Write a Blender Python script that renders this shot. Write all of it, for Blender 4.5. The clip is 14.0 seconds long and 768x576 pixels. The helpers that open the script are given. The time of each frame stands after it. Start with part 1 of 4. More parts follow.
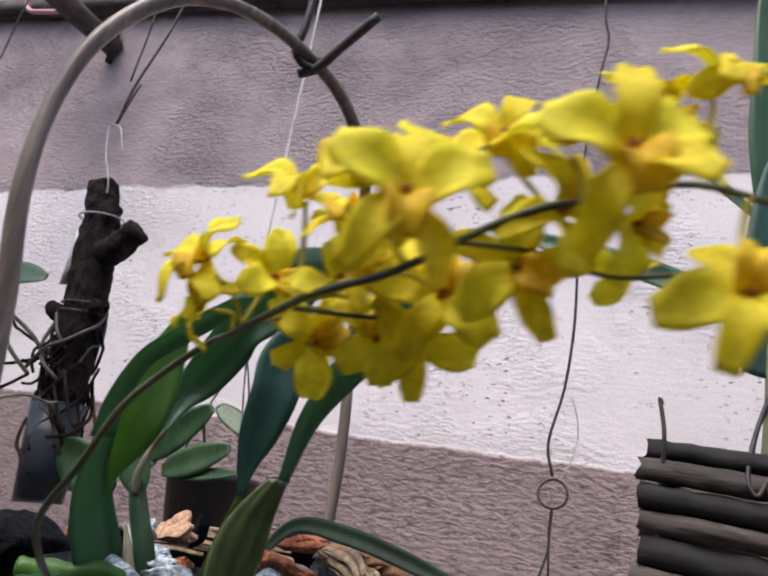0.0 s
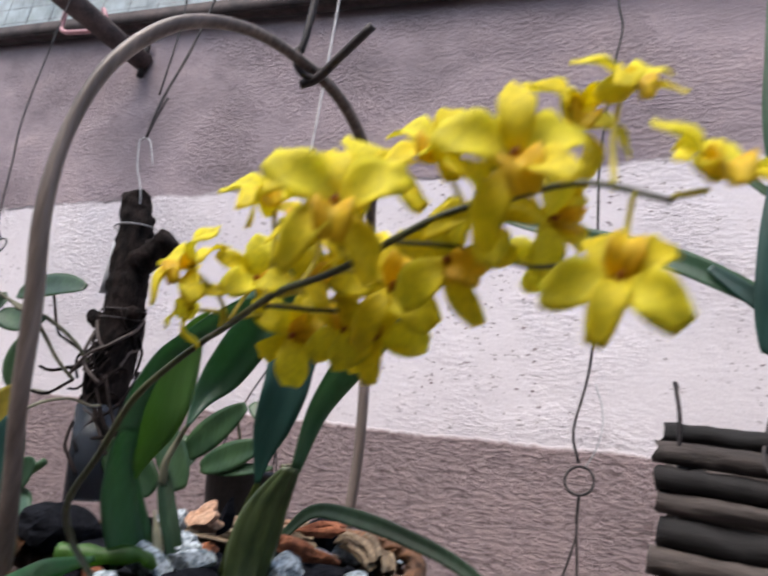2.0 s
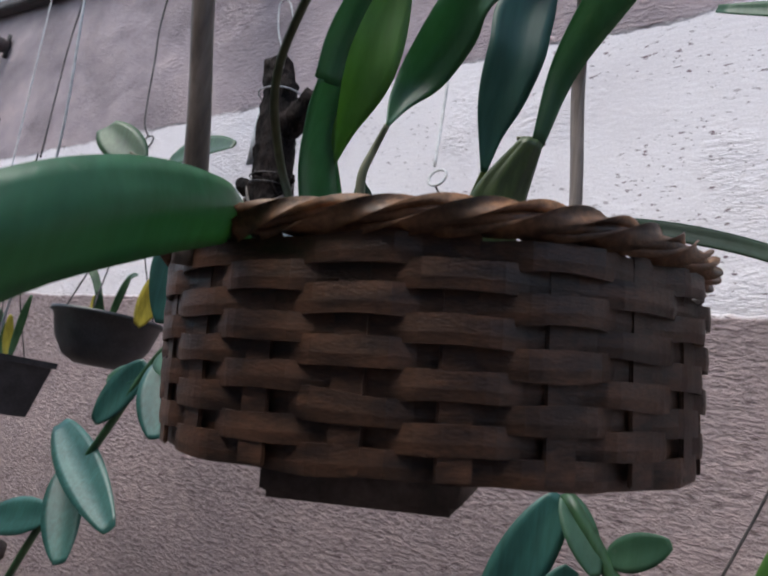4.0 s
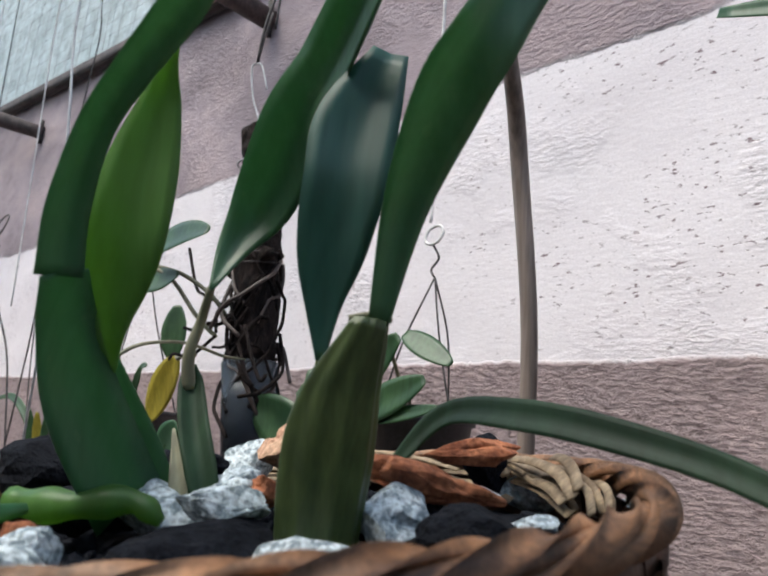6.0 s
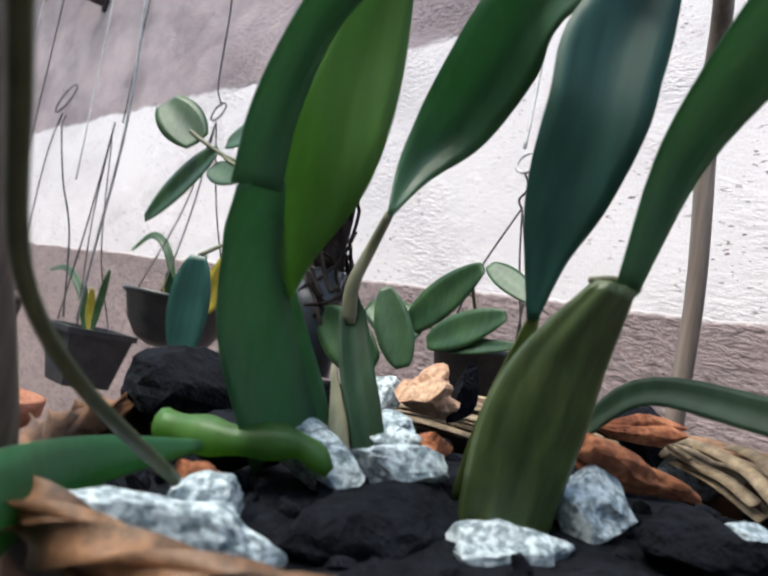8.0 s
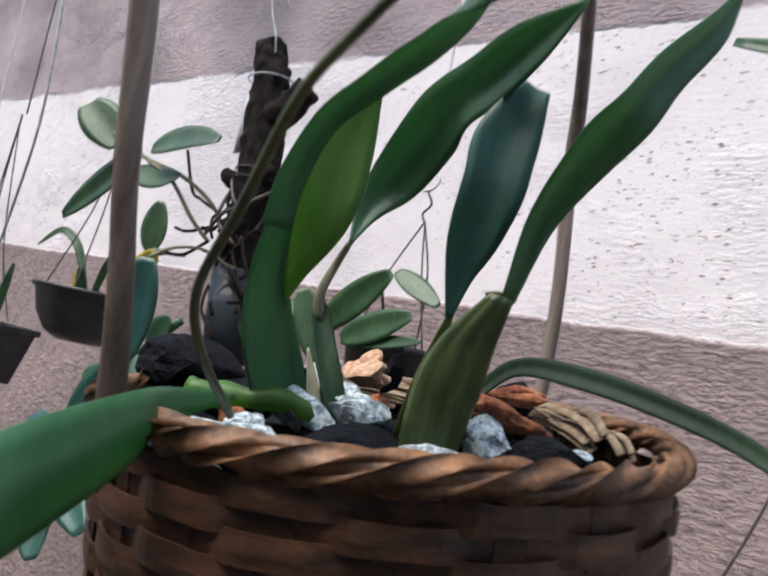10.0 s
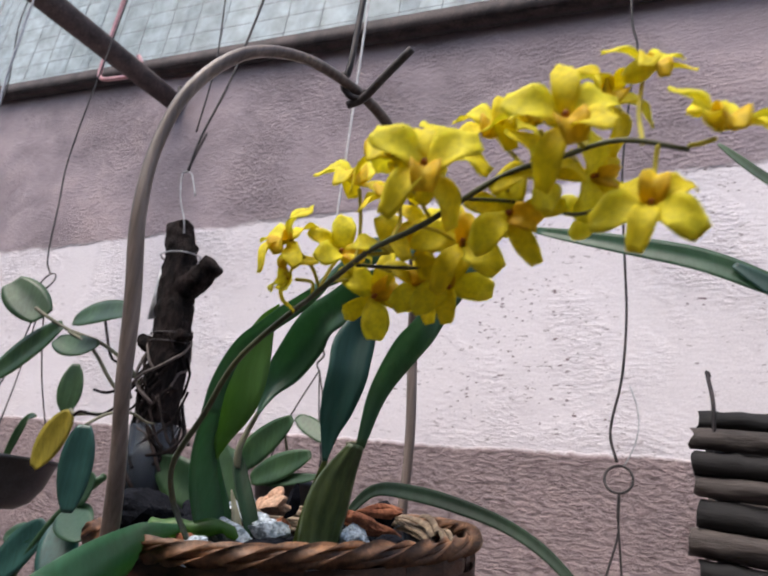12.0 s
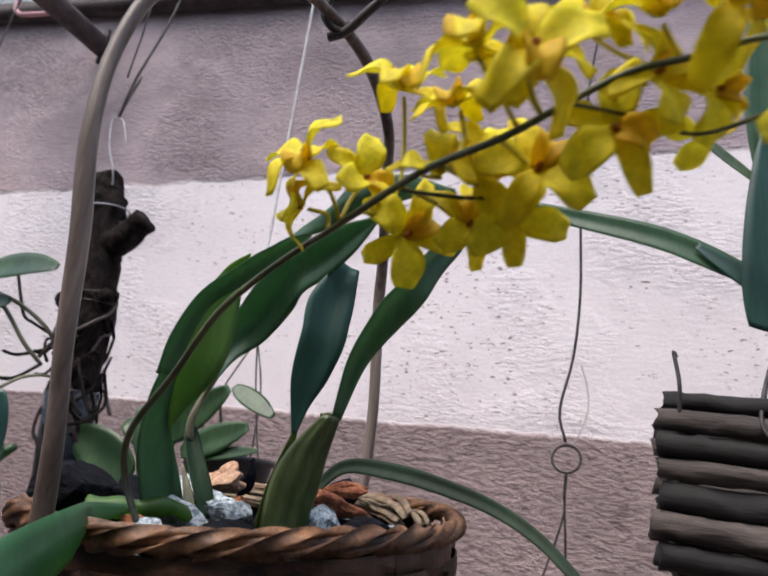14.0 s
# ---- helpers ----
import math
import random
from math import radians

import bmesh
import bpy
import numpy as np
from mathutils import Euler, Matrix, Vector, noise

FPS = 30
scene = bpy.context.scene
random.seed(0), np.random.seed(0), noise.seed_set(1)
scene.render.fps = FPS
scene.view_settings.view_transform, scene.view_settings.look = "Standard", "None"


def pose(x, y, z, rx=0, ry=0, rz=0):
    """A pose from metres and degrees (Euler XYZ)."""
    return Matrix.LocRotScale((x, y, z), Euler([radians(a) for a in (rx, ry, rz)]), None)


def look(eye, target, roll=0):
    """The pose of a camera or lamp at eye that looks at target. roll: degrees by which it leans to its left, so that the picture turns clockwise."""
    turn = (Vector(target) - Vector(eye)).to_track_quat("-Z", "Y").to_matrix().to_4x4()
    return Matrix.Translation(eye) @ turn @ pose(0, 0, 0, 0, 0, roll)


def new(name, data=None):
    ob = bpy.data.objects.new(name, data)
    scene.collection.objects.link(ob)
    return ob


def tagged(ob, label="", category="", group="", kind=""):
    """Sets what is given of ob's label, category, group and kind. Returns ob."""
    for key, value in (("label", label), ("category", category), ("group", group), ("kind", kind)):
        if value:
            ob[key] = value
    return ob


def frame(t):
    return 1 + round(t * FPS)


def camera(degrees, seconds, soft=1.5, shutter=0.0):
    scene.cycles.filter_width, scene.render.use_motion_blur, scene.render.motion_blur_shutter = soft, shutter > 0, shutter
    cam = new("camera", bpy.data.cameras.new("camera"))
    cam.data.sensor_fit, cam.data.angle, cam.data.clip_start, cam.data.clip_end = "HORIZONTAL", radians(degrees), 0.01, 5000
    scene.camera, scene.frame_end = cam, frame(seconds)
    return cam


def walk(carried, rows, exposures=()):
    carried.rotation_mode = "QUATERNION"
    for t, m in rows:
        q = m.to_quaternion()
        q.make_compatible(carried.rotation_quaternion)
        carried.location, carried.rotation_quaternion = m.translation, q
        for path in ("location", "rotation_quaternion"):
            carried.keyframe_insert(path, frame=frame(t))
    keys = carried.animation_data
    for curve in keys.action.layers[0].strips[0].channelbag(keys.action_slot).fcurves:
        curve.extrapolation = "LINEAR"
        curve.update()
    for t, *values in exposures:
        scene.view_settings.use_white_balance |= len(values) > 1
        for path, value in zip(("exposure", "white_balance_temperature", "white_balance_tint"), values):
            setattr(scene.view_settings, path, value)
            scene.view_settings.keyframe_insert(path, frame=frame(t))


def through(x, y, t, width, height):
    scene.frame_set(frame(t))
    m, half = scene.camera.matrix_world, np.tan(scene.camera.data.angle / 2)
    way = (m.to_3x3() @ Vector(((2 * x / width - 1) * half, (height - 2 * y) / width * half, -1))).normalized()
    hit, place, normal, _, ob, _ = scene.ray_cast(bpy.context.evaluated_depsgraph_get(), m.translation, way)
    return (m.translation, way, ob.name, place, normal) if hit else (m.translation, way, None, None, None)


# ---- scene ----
cam = camera(59.5, 14.0, soft=1.9, shutter=0.5)
cam.data.dof.use_dof, cam.data.dof.focus_distance, cam.data.dof.aperture_fstop = True, 0.38, 25.0
PATH = [
    (0, (0.009, 0.017, 1.444), (-0.759, 1.76, 2.055), 10.1),
    (0.5, (0.049, 0.023, 1.457), (-0.792, 1.746, 2.027), 8.3),
    (1, (0.05, 0.013, 1.454), (-0.757, 1.749, 2.035), 9.2),
    (1.5, (0.051, 0.014, 1.452), (-0.776, 1.741, 2.028), 8.8),
    (2, (0.037, 0.008, 1.441), (-0.839, 1.709, 2.025), 8.8),
    (2.5, (-0.02, 0.031, 1.342), (-1.053, 1.681, 1.801), 9.7),
    (2.7, (-0.041, 0.048, 1.314), (-1.099, 1.691, 1.738), 9.3),
    (4.8, (-0.053, 0.148, 1.339), (-1.362, 1.594, 1.78), 6.6),
    (5, (-0.042, 0.173, 1.369), (-1.394, 1.586, 1.789), 3.7),
    (5.5, (-0.051, 0.204, 1.405), (-1.385, 1.633, 1.827), 4.3),
    (6, (-0.04, 0.198, 1.414), (-1.373, 1.618, 1.869), 4.5),
    (6.5, (-0.059, 0.196, 1.421), (-1.416, 1.6, 1.856), 6.1),
    (7, (-0.066, 0.188, 1.429), (-1.466, 1.562, 1.822), 8.0),
    (7.5, (-0.082, 0.179, 1.422), (-1.558, 1.494, 1.727), 9.8),
    (8, (-0.096, 0.183, 1.421), (-1.502, 1.593, 1.609), 12.2),
    (8.5, (-0.099, 0.175, 1.422), (-1.474, 1.623, 1.534), 13.3),
    (8.7, (-0.101, 0.179, 1.418), (-1.456, 1.648, 1.507), 13.7),
    (10.8, (-0.007, 0.023, 1.401), (-1.044, 1.666, 1.876), 10.2),
    (11, (0.004, 0.006, 1.395), (-1.016, 1.641, 1.931), 9.5),
    (11.5, (0.016, -0.016, 1.39), (-0.952, 1.622, 2.009), 8.5),
    (12, (0.04, -0.025, 1.404), (-0.897, 1.613, 2.069), 7.5),
    (12.5, (0.046, -0.033, 1.405), (-0.837, 1.619, 2.107), 7.5),
    (13, (0.03, -0.015, 1.403), (-0.827, 1.665, 2.067), 7.5),
    (13.5, (0.02, -0.004, 1.404), (-0.818, 1.69, 2.057), 7.4),
    (14, (-0.013, 0.003, 1.403), (-0.739, 1.757, 2.034), 7.9),
]
walk(cam, [(t, look(eye, target, roll)) for t, eye, target, roll in PATH],
     [(0, 0.87, 6450, 9), (2.1, 0.85, 6450, 9), (2.6, 0.6, 6000, 5), (4.8, 1.0, 6200, 0), (5.0, 1.3, 6300, -3), (5.5, 1.12, 6350, -1), (6.0, 0.96, 6400, 1), (7.0, 0.95, 6350, 0), (8.0, 1.22, 6350, -2), (8.7, 1.25, 6350, -2), (10.8, 0.95, 6400, 8), (11.5, 0.88, 6450, 9), (12.0, 0.83, 6500, 9), (14.0, 0.87, 6500, 9)])

# ---- world and light ----
world = bpy.data.worlds.new("overcast_sky")
scene.world = world
world.use_nodes = True
wn = world.node_tree.nodes
sky = wn.new("ShaderNodeTexSky")
sky.sky_type, sky.sun_disc = "NISHITA", False
sky.sun_elevation, sky.sun_rotation = radians(58), radians(200)
sky.air_density, sky.dust_density = 1.2, 3.0
world.node_tree.links.new(sky.outputs[0], wn["Background"].inputs[0])
wn["Background"].inputs[1].default_value = 0.15
sun = new("sun", bpy.data.lights.new("sun", "SUN"))
sun.data.energy, sun.data.angle, sun.data.color = 1.4, radians(40), (1.0, 0.93, 0.88)
sun.matrix_world = look((-1.0, -0.9, 4.0), (-0.4, 0.6, 1.2))


# ---- materials ----
def material(name):
    m = bpy.data.materials.new(name)
    m.use_nodes = True
    return m, m.node_tree.nodes, m.node_tree.links, m.node_tree.nodes["Principled BSDF"]


def noise_node(n, l, scale, detail=4.0, stretch=(1, 1, 1), coord="Object", rough=0.55):
    tc, mp, nz = n.new("ShaderNodeTexCoord"), n.new("ShaderNodeMapping"), n.new("ShaderNodeTexNoise")
    mp.inputs["Scale"].default_value = stretch
    nz.inputs["Scale"].default_value, nz.inputs["Detail"].default_value = scale, detail
    nz.inputs["Roughness"].default_value = rough
    l.new(tc.outputs[coord], mp.inputs[0])
    l.new(mp.outputs[0], nz.inputs[0])
    return nz.outputs["Fac"]


def ramp(n, l, fac, stops):
    r = n.new("ShaderNodeValToRGB")
    while len(r.color_ramp.elements) < len(stops):
        r.color_ramp.elements.new(0.5)
    for e, (p, c) in zip(r.color_ramp.elements, stops):
        e.position, e.color = p, (*c, 1) if len(c) == 3 else c
    l.new(fac, r.inputs[0])
    return r.outputs[0]


def mix(n, l, fac, a, b, blend="MIX"):
    x = n.new("ShaderNodeMix")
    x.data_type, x.blend_type = "RGBA", blend
    for sock, v in ((x.inputs[0], fac), (x.inputs[6], a), (x.inputs[7], b)):
        if isinstance(v, (int, float)):
            sock.default_value = v
        elif isinstance(v, tuple):
            sock.default_value = (*v, 1)
        else:
            l.new(v, sock)
    return x.outputs[2]


def bump(n, l, p, height, strength, distance):
    b = n.new("ShaderNodeBump")
    b.inputs["Strength"].default_value, b.inputs["Distance"].default_value = strength, distance
    l.new(height, b.inputs["Height"])
    l.new(b.outputs[0], p.inputs["Normal"])


def speckled(name, dark, light, scale, rough=0.6, fine=None, strength=0.4, depth=0.001, stretch=(1, 1, 1), metal=0.0, spec=0.5, lo=0.35, hi=0.65):
    """Two tones in patches, a finer grain over them and a relief of both."""
    m, n, l, p = material(name)
    a = noise_node(n, l, scale, 5, stretch)
    b = noise_node(n, l, fine or scale * 7, 6, stretch)
    c = ramp(n, l, a, [(lo, dark), (hi, light)])
    g = ramp(n, l, b, [(0.3, (0.6, 0.6, 0.6)), (0.7, (1.15, 1.15, 1.15))])
    vary = n.new("ShaderNodeObjectInfo")
    v = ramp(n, l, vary.outputs["Random"], [(0, (0.82, 0.82, 0.82)), (1, (1.12, 1.12, 1.12))])
    c = mix(n, l, 1.0, mix(n, l, 1.0, c, g, "MULTIPLY"), v, "MULTIPLY")
    l.new(c, p.inputs["Base Color"])
    p.inputs["Roughness"].default_value, p.inputs["Metallic"].default_value = rough, metal
    p.inputs["Specular IOR Level"].default_value = spec
    bump(n, l, p, b, strength, depth)
    return m


def leafy(name, dark, light, rough=0.38, glow=0.25, through=(0.2, 0.42, 0.04), streak=(260, 260, 20), spots=0.0, spec=0.5):
    """A leaf blade or a petal: veined along its length, letting some light through."""
    m, n, l, p = material(name)
    a = noise_node(n, l, 22, 3)
    v = noise_node(n, l, 1.0, 4, streak)
    c = mix(n, l, ramp(n, l, a, [(0.35, (0, 0, 0)), (0.68, (1, 1, 1))]), dark, light)
    c = mix(n, l, 1.0, c, ramp(n, l, v, [(0.3, (0.68, 0.68, 0.68)), (0.7, (1.22, 1.22, 1.22))]), "MULTIPLY")
    if spots:
        s = noise_node(n, l, 150, 2)
        c = mix(n, l, ramp(n, l, s, [(0.66, (0, 0, 0)), (0.72, (spots, spots, spots))]), c, (0.3, 0.33, 0.22))
    l.new(c, p.inputs["Base Color"])
    p.inputs["Roughness"].default_value, p.inputs["Specular IOR Level"].default_value = rough, spec
    t, mx = n.new("ShaderNodeBsdfTranslucent"), n.new("ShaderNodeMixShader")
    t.inputs[0].default_value = (*through, 1)
    mx.inputs[0].default_value = glow
    l.new(p.outputs[0], mx.inputs[1])
    l.new(t.outputs[0], mx.inputs[2])
    l.new(mx.outputs[0], n["Material Output"].inputs[0])
    bump(n, l, p, v, 0.4, 0.0007)
    return m


def wall_paint():
    """Rough plaster: mauve above, a whitewashed band, bare pinkish render below."""
    m, n, l, p = material("painted_plaster")
    geo, sep = n.new("ShaderNodeNewGeometry"), n.new("ShaderNodeSeparateXYZ")
    l.new(geo.outputs["Position"], sep.inputs[0])
    wob = noise_node(n, l, 9, 6)
    wob2 = noise_node(n, l, 70, 3)

    def edge(z, wide, amp, amp2):
        a, b, c, d = (n.new("ShaderNodeMath") for _ in range(4))
        a.operation, b.operation, c.operation, d.operation = "MULTIPLY_ADD", "MULTIPLY_ADD", "SUBTRACT", "DIVIDE"
        l.new(wob, a.inputs[0])
        a.inputs[1].default_value = amp
        l.new(sep.outputs[2], a.inputs[2])
        l.new(wob2, b.inputs[0])
        b.inputs[1].default_value = amp2
        l.new(a.outputs[0], b.inputs[2])
        l.new(b.outputs[0], c.inputs[0])
        c.inputs[1].default_value = z + 0.5 * (amp + amp2)
        l.new(c.outputs[0], d.inputs[0])
        d.inputs[1].default_value = wide
        d.use_clamp = True
        return d.outputs[0]

    blot = noise_node(n, l, 3.0, 8, (1, 1, 1.6), rough=0.65)
    fine = noise_node(n, l, 60, 6, (1, 1, 1.8))
    fleck = noise_node(n, l, 95, 4, (0.8, 1, 2.0))
    grain = noise_node(n, l, 300, 3, (1, 1, 2.2))
    upper = ramp(n, l, blot, [(0.32, (0.28, 0.23, 0.25)), (0.5, (0.42, 0.345, 0.37)), (0.68, (0.52, 0.42, 0.435))])
    white = ramp(n, l, blot, [(0.25, (0.74, 0.68, 0.71)), (0.6, (0.85, 0.79, 0.82))])
    lower = ramp(n, l, blot, [(0.3, (0.36, 0.285, 0.29)), (0.7, (0.49, 0.385, 0.385))])
    pits = ramp(n, l, fleck, [(0.335, (0.30, 0.24, 0.25)), (0.37, (1, 1, 1))])
    cluster = ramp(n, l, noise_node(n, l, 6, 3), [(0.42, (0, 0, 0)), (0.6, (1, 1, 1))])
    white = mix(n, l, cluster, white, mix(n, l, 1.0, white, pits, "MULTIPLY"))
    # shade and highlights of the render's ripples painted into its colour
    lower = mix(n, l, 0.7, lower, mix(n, l, 1.0, lower, ramp(n, l, fine, [(0.33, (0.55, 0.5, 0.5)), (0.42, (1, 1, 1)), (0.60, (1.22, 1.2, 1.2))]), "MULTIPLY"))
    c = mix(n, l, edge(1.545, 0.006, 0.02, 0.008), lower, white)
    c = mix(n, l, edge(2.02, 0.010, 0.035, 0.012), c, upper)
    c = mix(n, l, 1.0, c, ramp(n, l, grain, [(0.3, (0.84, 0.84, 0.84)), (0.7, (1.08, 1.08, 1.08))]), "MULTIPLY")
    l.new(c, p.inputs["Base Color"])
    p.inputs["Roughness"].default_value = 0.9
    p.inputs["Specular IOR Level"].default_value = 0.2
    # coarse ripples in the bare render and patches of the rest, finer grain all over
    coarse = noise_node(n, l, 100, 5, (0.6, 1, 1.5), rough=0.62)
    patch = ramp(n, l, noise_node(n, l, 5, 3), [(0.48, (0.07, 0.07, 0.07)), (0.68, (0.75, 0.75, 0.75))])
    low = edge(1.545, 0.006, 0.02, 0.008)
    rough_up = ramp(n, l, noise_node(n, l, 4, 3), [(0.42, (0.3, 0.3, 0.3)), (0.6, (1.3, 1.3, 1.3))])
    where = mix(n, l, low, (1.9, 1.9, 1.9), mix(n, l, edge(2.02, 0.010, 0.035, 0.012), patch, rough_up))
    h = mix(n, l, 1.0, coarse, where, "MULTIPLY")
    bump(n, l, p, h, 1.0, 0.011)
    return m


PLASTER = wall_paint()
CONCRETE = speckled("old_concrete", (0.42, 0.4, 0.39), (0.58, 0.55, 0.53), 3, 0.9, 40, 0.5, 0.004)
SOIL = speckled("floor_dirt", (0.1, 0.08, 0.07), (0.2, 0.16, 0.14), 4, 0.95, 60, 0.6, 0.006)
SHEET = speckled("teal_plastic_sheet", (0.37, 0.43, 0.445), (0.48, 0.54, 0.555), 2.0, 0.5, 18, 0.2, 0.002)
RUST = speckled("rusty_steel", (0.05, 0.036, 0.036), (0.12, 0.085, 0.08), 25, 0.75, 200, 0.4, 0.001)
WIRE = speckled("dark_wire", (0.035, 0.03, 0.032), (0.10, 0.085, 0.085), 60, 0.6, 500, 0.2, 0.0003, metal=0.3)
PALE_WIRE = speckled("galvanised_wire", (0.4, 0.4, 0.42), (0.6, 0.6, 0.62), 60, 0.5, 500, 0.2, 0.0003)
STRING = speckled("white_string", (0.6, 0.58, 0.58), (0.82, 0.8, 0.8), 60, 0.8, 900, 0.5, 0.0003)
PINK = speckled("pink_plastic", (0.55, 0.25, 0.28), (0.65, 0.35, 0.36), 30, 0.4, 200, 0.1, 0.0003)
BAMBOO = speckled("weathered_cane", (0.085, 0.058, 0.048), (0.34, 0.27, 0.235), 60, 0.42, 400, 0.25, 0.0005, (1, 1, 0.05), lo=0.3, hi=0.68)
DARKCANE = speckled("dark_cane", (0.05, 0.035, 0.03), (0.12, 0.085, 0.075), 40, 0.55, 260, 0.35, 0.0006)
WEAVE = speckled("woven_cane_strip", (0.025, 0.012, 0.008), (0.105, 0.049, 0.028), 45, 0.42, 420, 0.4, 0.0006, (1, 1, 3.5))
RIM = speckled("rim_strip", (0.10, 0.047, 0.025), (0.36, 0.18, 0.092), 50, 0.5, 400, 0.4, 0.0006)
STRAW = speckled("dry_straw", (0.13, 0.085, 0.05), (0.40, 0.30, 0.195), 60, 0.7, 400, 0.4, 0.0006)
BARK = speckled("tree_bark", (0.005, 0.004, 0.004), (0.036, 0.025, 0.023), 70, 0.9, 260, 1.0, 0.006, (1, 1, 0.3), spec=0.15)
CUTWOOD = speckled("stick_wood", (0.020, 0.016, 0.015), (0.125, 0.10, 0.09), 30, 0.8, 220, 0.8, 0.002, (0.15, 1, 1), lo=0.3, hi=0.7)
# near-black tone for alternate long sticks and all cross sticks
STICKDARK = speckled("near_black_stick", (0.004, 0.0035, 0.004), (0.018, 0.015, 0.015), 25, 0.8, 220, 0.6, 0.0015, (0.15, 1, 1))
STONE = speckled("grey_white_gravel", (0.27, 0.33, 0.37), (0.66, 0.73, 0.78), 300, 0.75, 600, 0.6, 0.001, lo=0.42, hi=0.56)
COAL = speckled("charcoal", (0.006, 0.007, 0.011), (0.018, 0.02, 0.028), 160, 0.9, 700, 0.9, 0.002, spec=0.12)
TERRA = speckled("terracotta_chip", (0.20, 0.055, 0.022), (0.48, 0.175, 0.08), 120, 0.85, 500, 0.6, 0.001)
PALETERRA = speckled("pale_tile_chip", (0.5, 0.28, 0.18), (0.68, 0.44, 0.3), 120, 0.85, 500, 0.4, 0.001)
POTBLACK = speckled("black_plastic", (0.028, 0.03, 0.035), (0.06, 0.063, 0.07), 30, 0.4, 300, 0.15, 0.0005)
TERRAPOT = speckled("terracotta_pot", (0.33, 0.13, 0.075), (0.5, 0.22, 0.14), 20, 0.85, 250, 0.3, 0.0008)
GREEN = leafy("dark_green_blade", (0.050, 0.108, 0.070), (0.088, 0.170, 0.106), 0.36, 0.40, (0.20, 0.42, 0.19), spots=0.15)
BLUEGREEN = leafy("blue_green_blade", (0.026, 0.076, 0.068), (0.046, 0.12, 0.102), 0.44, 0.3, (0.10, 0.32, 0.2))
BRIGHT = leafy("bright_green_blade", (0.075, 0.165, 0.048), (0.125, 0.25, 0.075), 0.40, 0.45, (0.30, 0.52, 0.11))
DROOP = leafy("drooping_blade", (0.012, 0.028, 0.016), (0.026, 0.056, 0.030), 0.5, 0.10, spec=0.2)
HOYA = leafy("thick_leaf", (0.022, 0.06, 0.028), (0.06, 0.125, 0.05), 0.4, 0.12)
TEAL = leafy("teal_leaf", (0.024, 0.08, 0.07), (0.045, 0.13, 0.11), 0.38, 0.1)
LOWLEAF = leafy("low_leaf", (0.038, 0.120, 0.070), (0.070, 0.180, 0.102), 0.34, 0.38, (0.24, 0.50, 0.16), spots=0.2)
YELLOWLEAF = leafy("yellowed_leaf", (0.4, 0.33, 0.05), (0.6, 0.5, 0.08), 0.45, 0.25, (0.6, 0.5, 0.05))
BULB = leafy("pseudobulb_skin", (0.026, 0.046, 0.018), (0.105, 0.140, 0.048), 0.40, 0.05, streak=(420, 420, 26))
OLIVE = leafy("olive_sheath", (0.05, 0.08, 0.028), (0.14, 0.18, 0.055), 0.45, 0.2, (0.3, 0.36, 0.1), streak=(420, 420, 26))
HUSK = leafy("dry_sheath", (0.13, 0.13, 0.08), (0.3, 0.29, 0.2), 0.6, 0.12, (0.4, 0.38, 0.2))
STALK = leafy("flower_stalk", (0.045, 0.055, 0.025), (0.11, 0.12, 0.05), 0.45, 0.0)
PETAL = leafy("yellow_petal", (0.92, 0.80, 0.03), (0.97, 0.92, 0.09), 0.65, 0.42, (1.0, 0.98, 0.16), (420, 420, 60))
SEPAL = leafy("amber_petal", (0.92, 0.77, 0.02), (0.96, 0.88, 0.06), 0.65, 0.40, (1.0, 0.92, 0.06), (420, 420, 60))
LIP = leafy("orange_lip", (0.62, 0.33, 0.01), (0.94, 0.80, 0.03), 0.6, 0.42, (1.0, 0.76, 0.04), (420, 420, 60))
CREST = leafy("brown_crest", (0.28, 0.07, 0.01), (0.5, 0.2, 0.02), 0.6, 0.2, (0.7, 0.3, 0.03), (420, 420, 60))
PEDICEL = leafy("pale_pedicel", (0.5, 0.42, 0.04), (0.7, 0.62, 0.10), 0.45, 0.3, (0.8, 0.75, 0.08))


def clear_cup():
    m, n, l, p = material("smoky_clear_plastic")
    p.inputs["Base Color"].default_value = (0.22, 0.26, 0.32, 1)
    p.inputs["Transmission Weight"].default_value = 0.85
    p.inputs["Roughness"].default_value = 0.12
    p.inputs["IOR"].default_value = 1.2
    bump(n, l, p, noise_node(n, l, 60, 3), 0.2, 0.001)
    return m


CUP = clear_cup()


# ---- mesh helpers ----
def part(name, bm, mat, parent=None, label="", smooth=True):
    me = bpy.data.meshes.new(name)
    bmesh.ops.recalc_face_normals(bm, faces=bm.faces)
    for f in bm.faces:
        f.smooth = smooth
    bm.to_mesh(me)
    bm.free()
    me.materials.append(mat)
    ob = new(name, me)
    if parent:
        ob.parent = parent
    if label:
        ob["label"] = label
    return ob


def thing(name, label, category, group="", at=None):
    ob = new(name)
    if at is not None:
        ob.matrix_world = at if isinstance(at, Matrix) else Matrix.Translation(at)
    ob.empty_display_size = 0.02
    return tagged(ob, label, category, group)


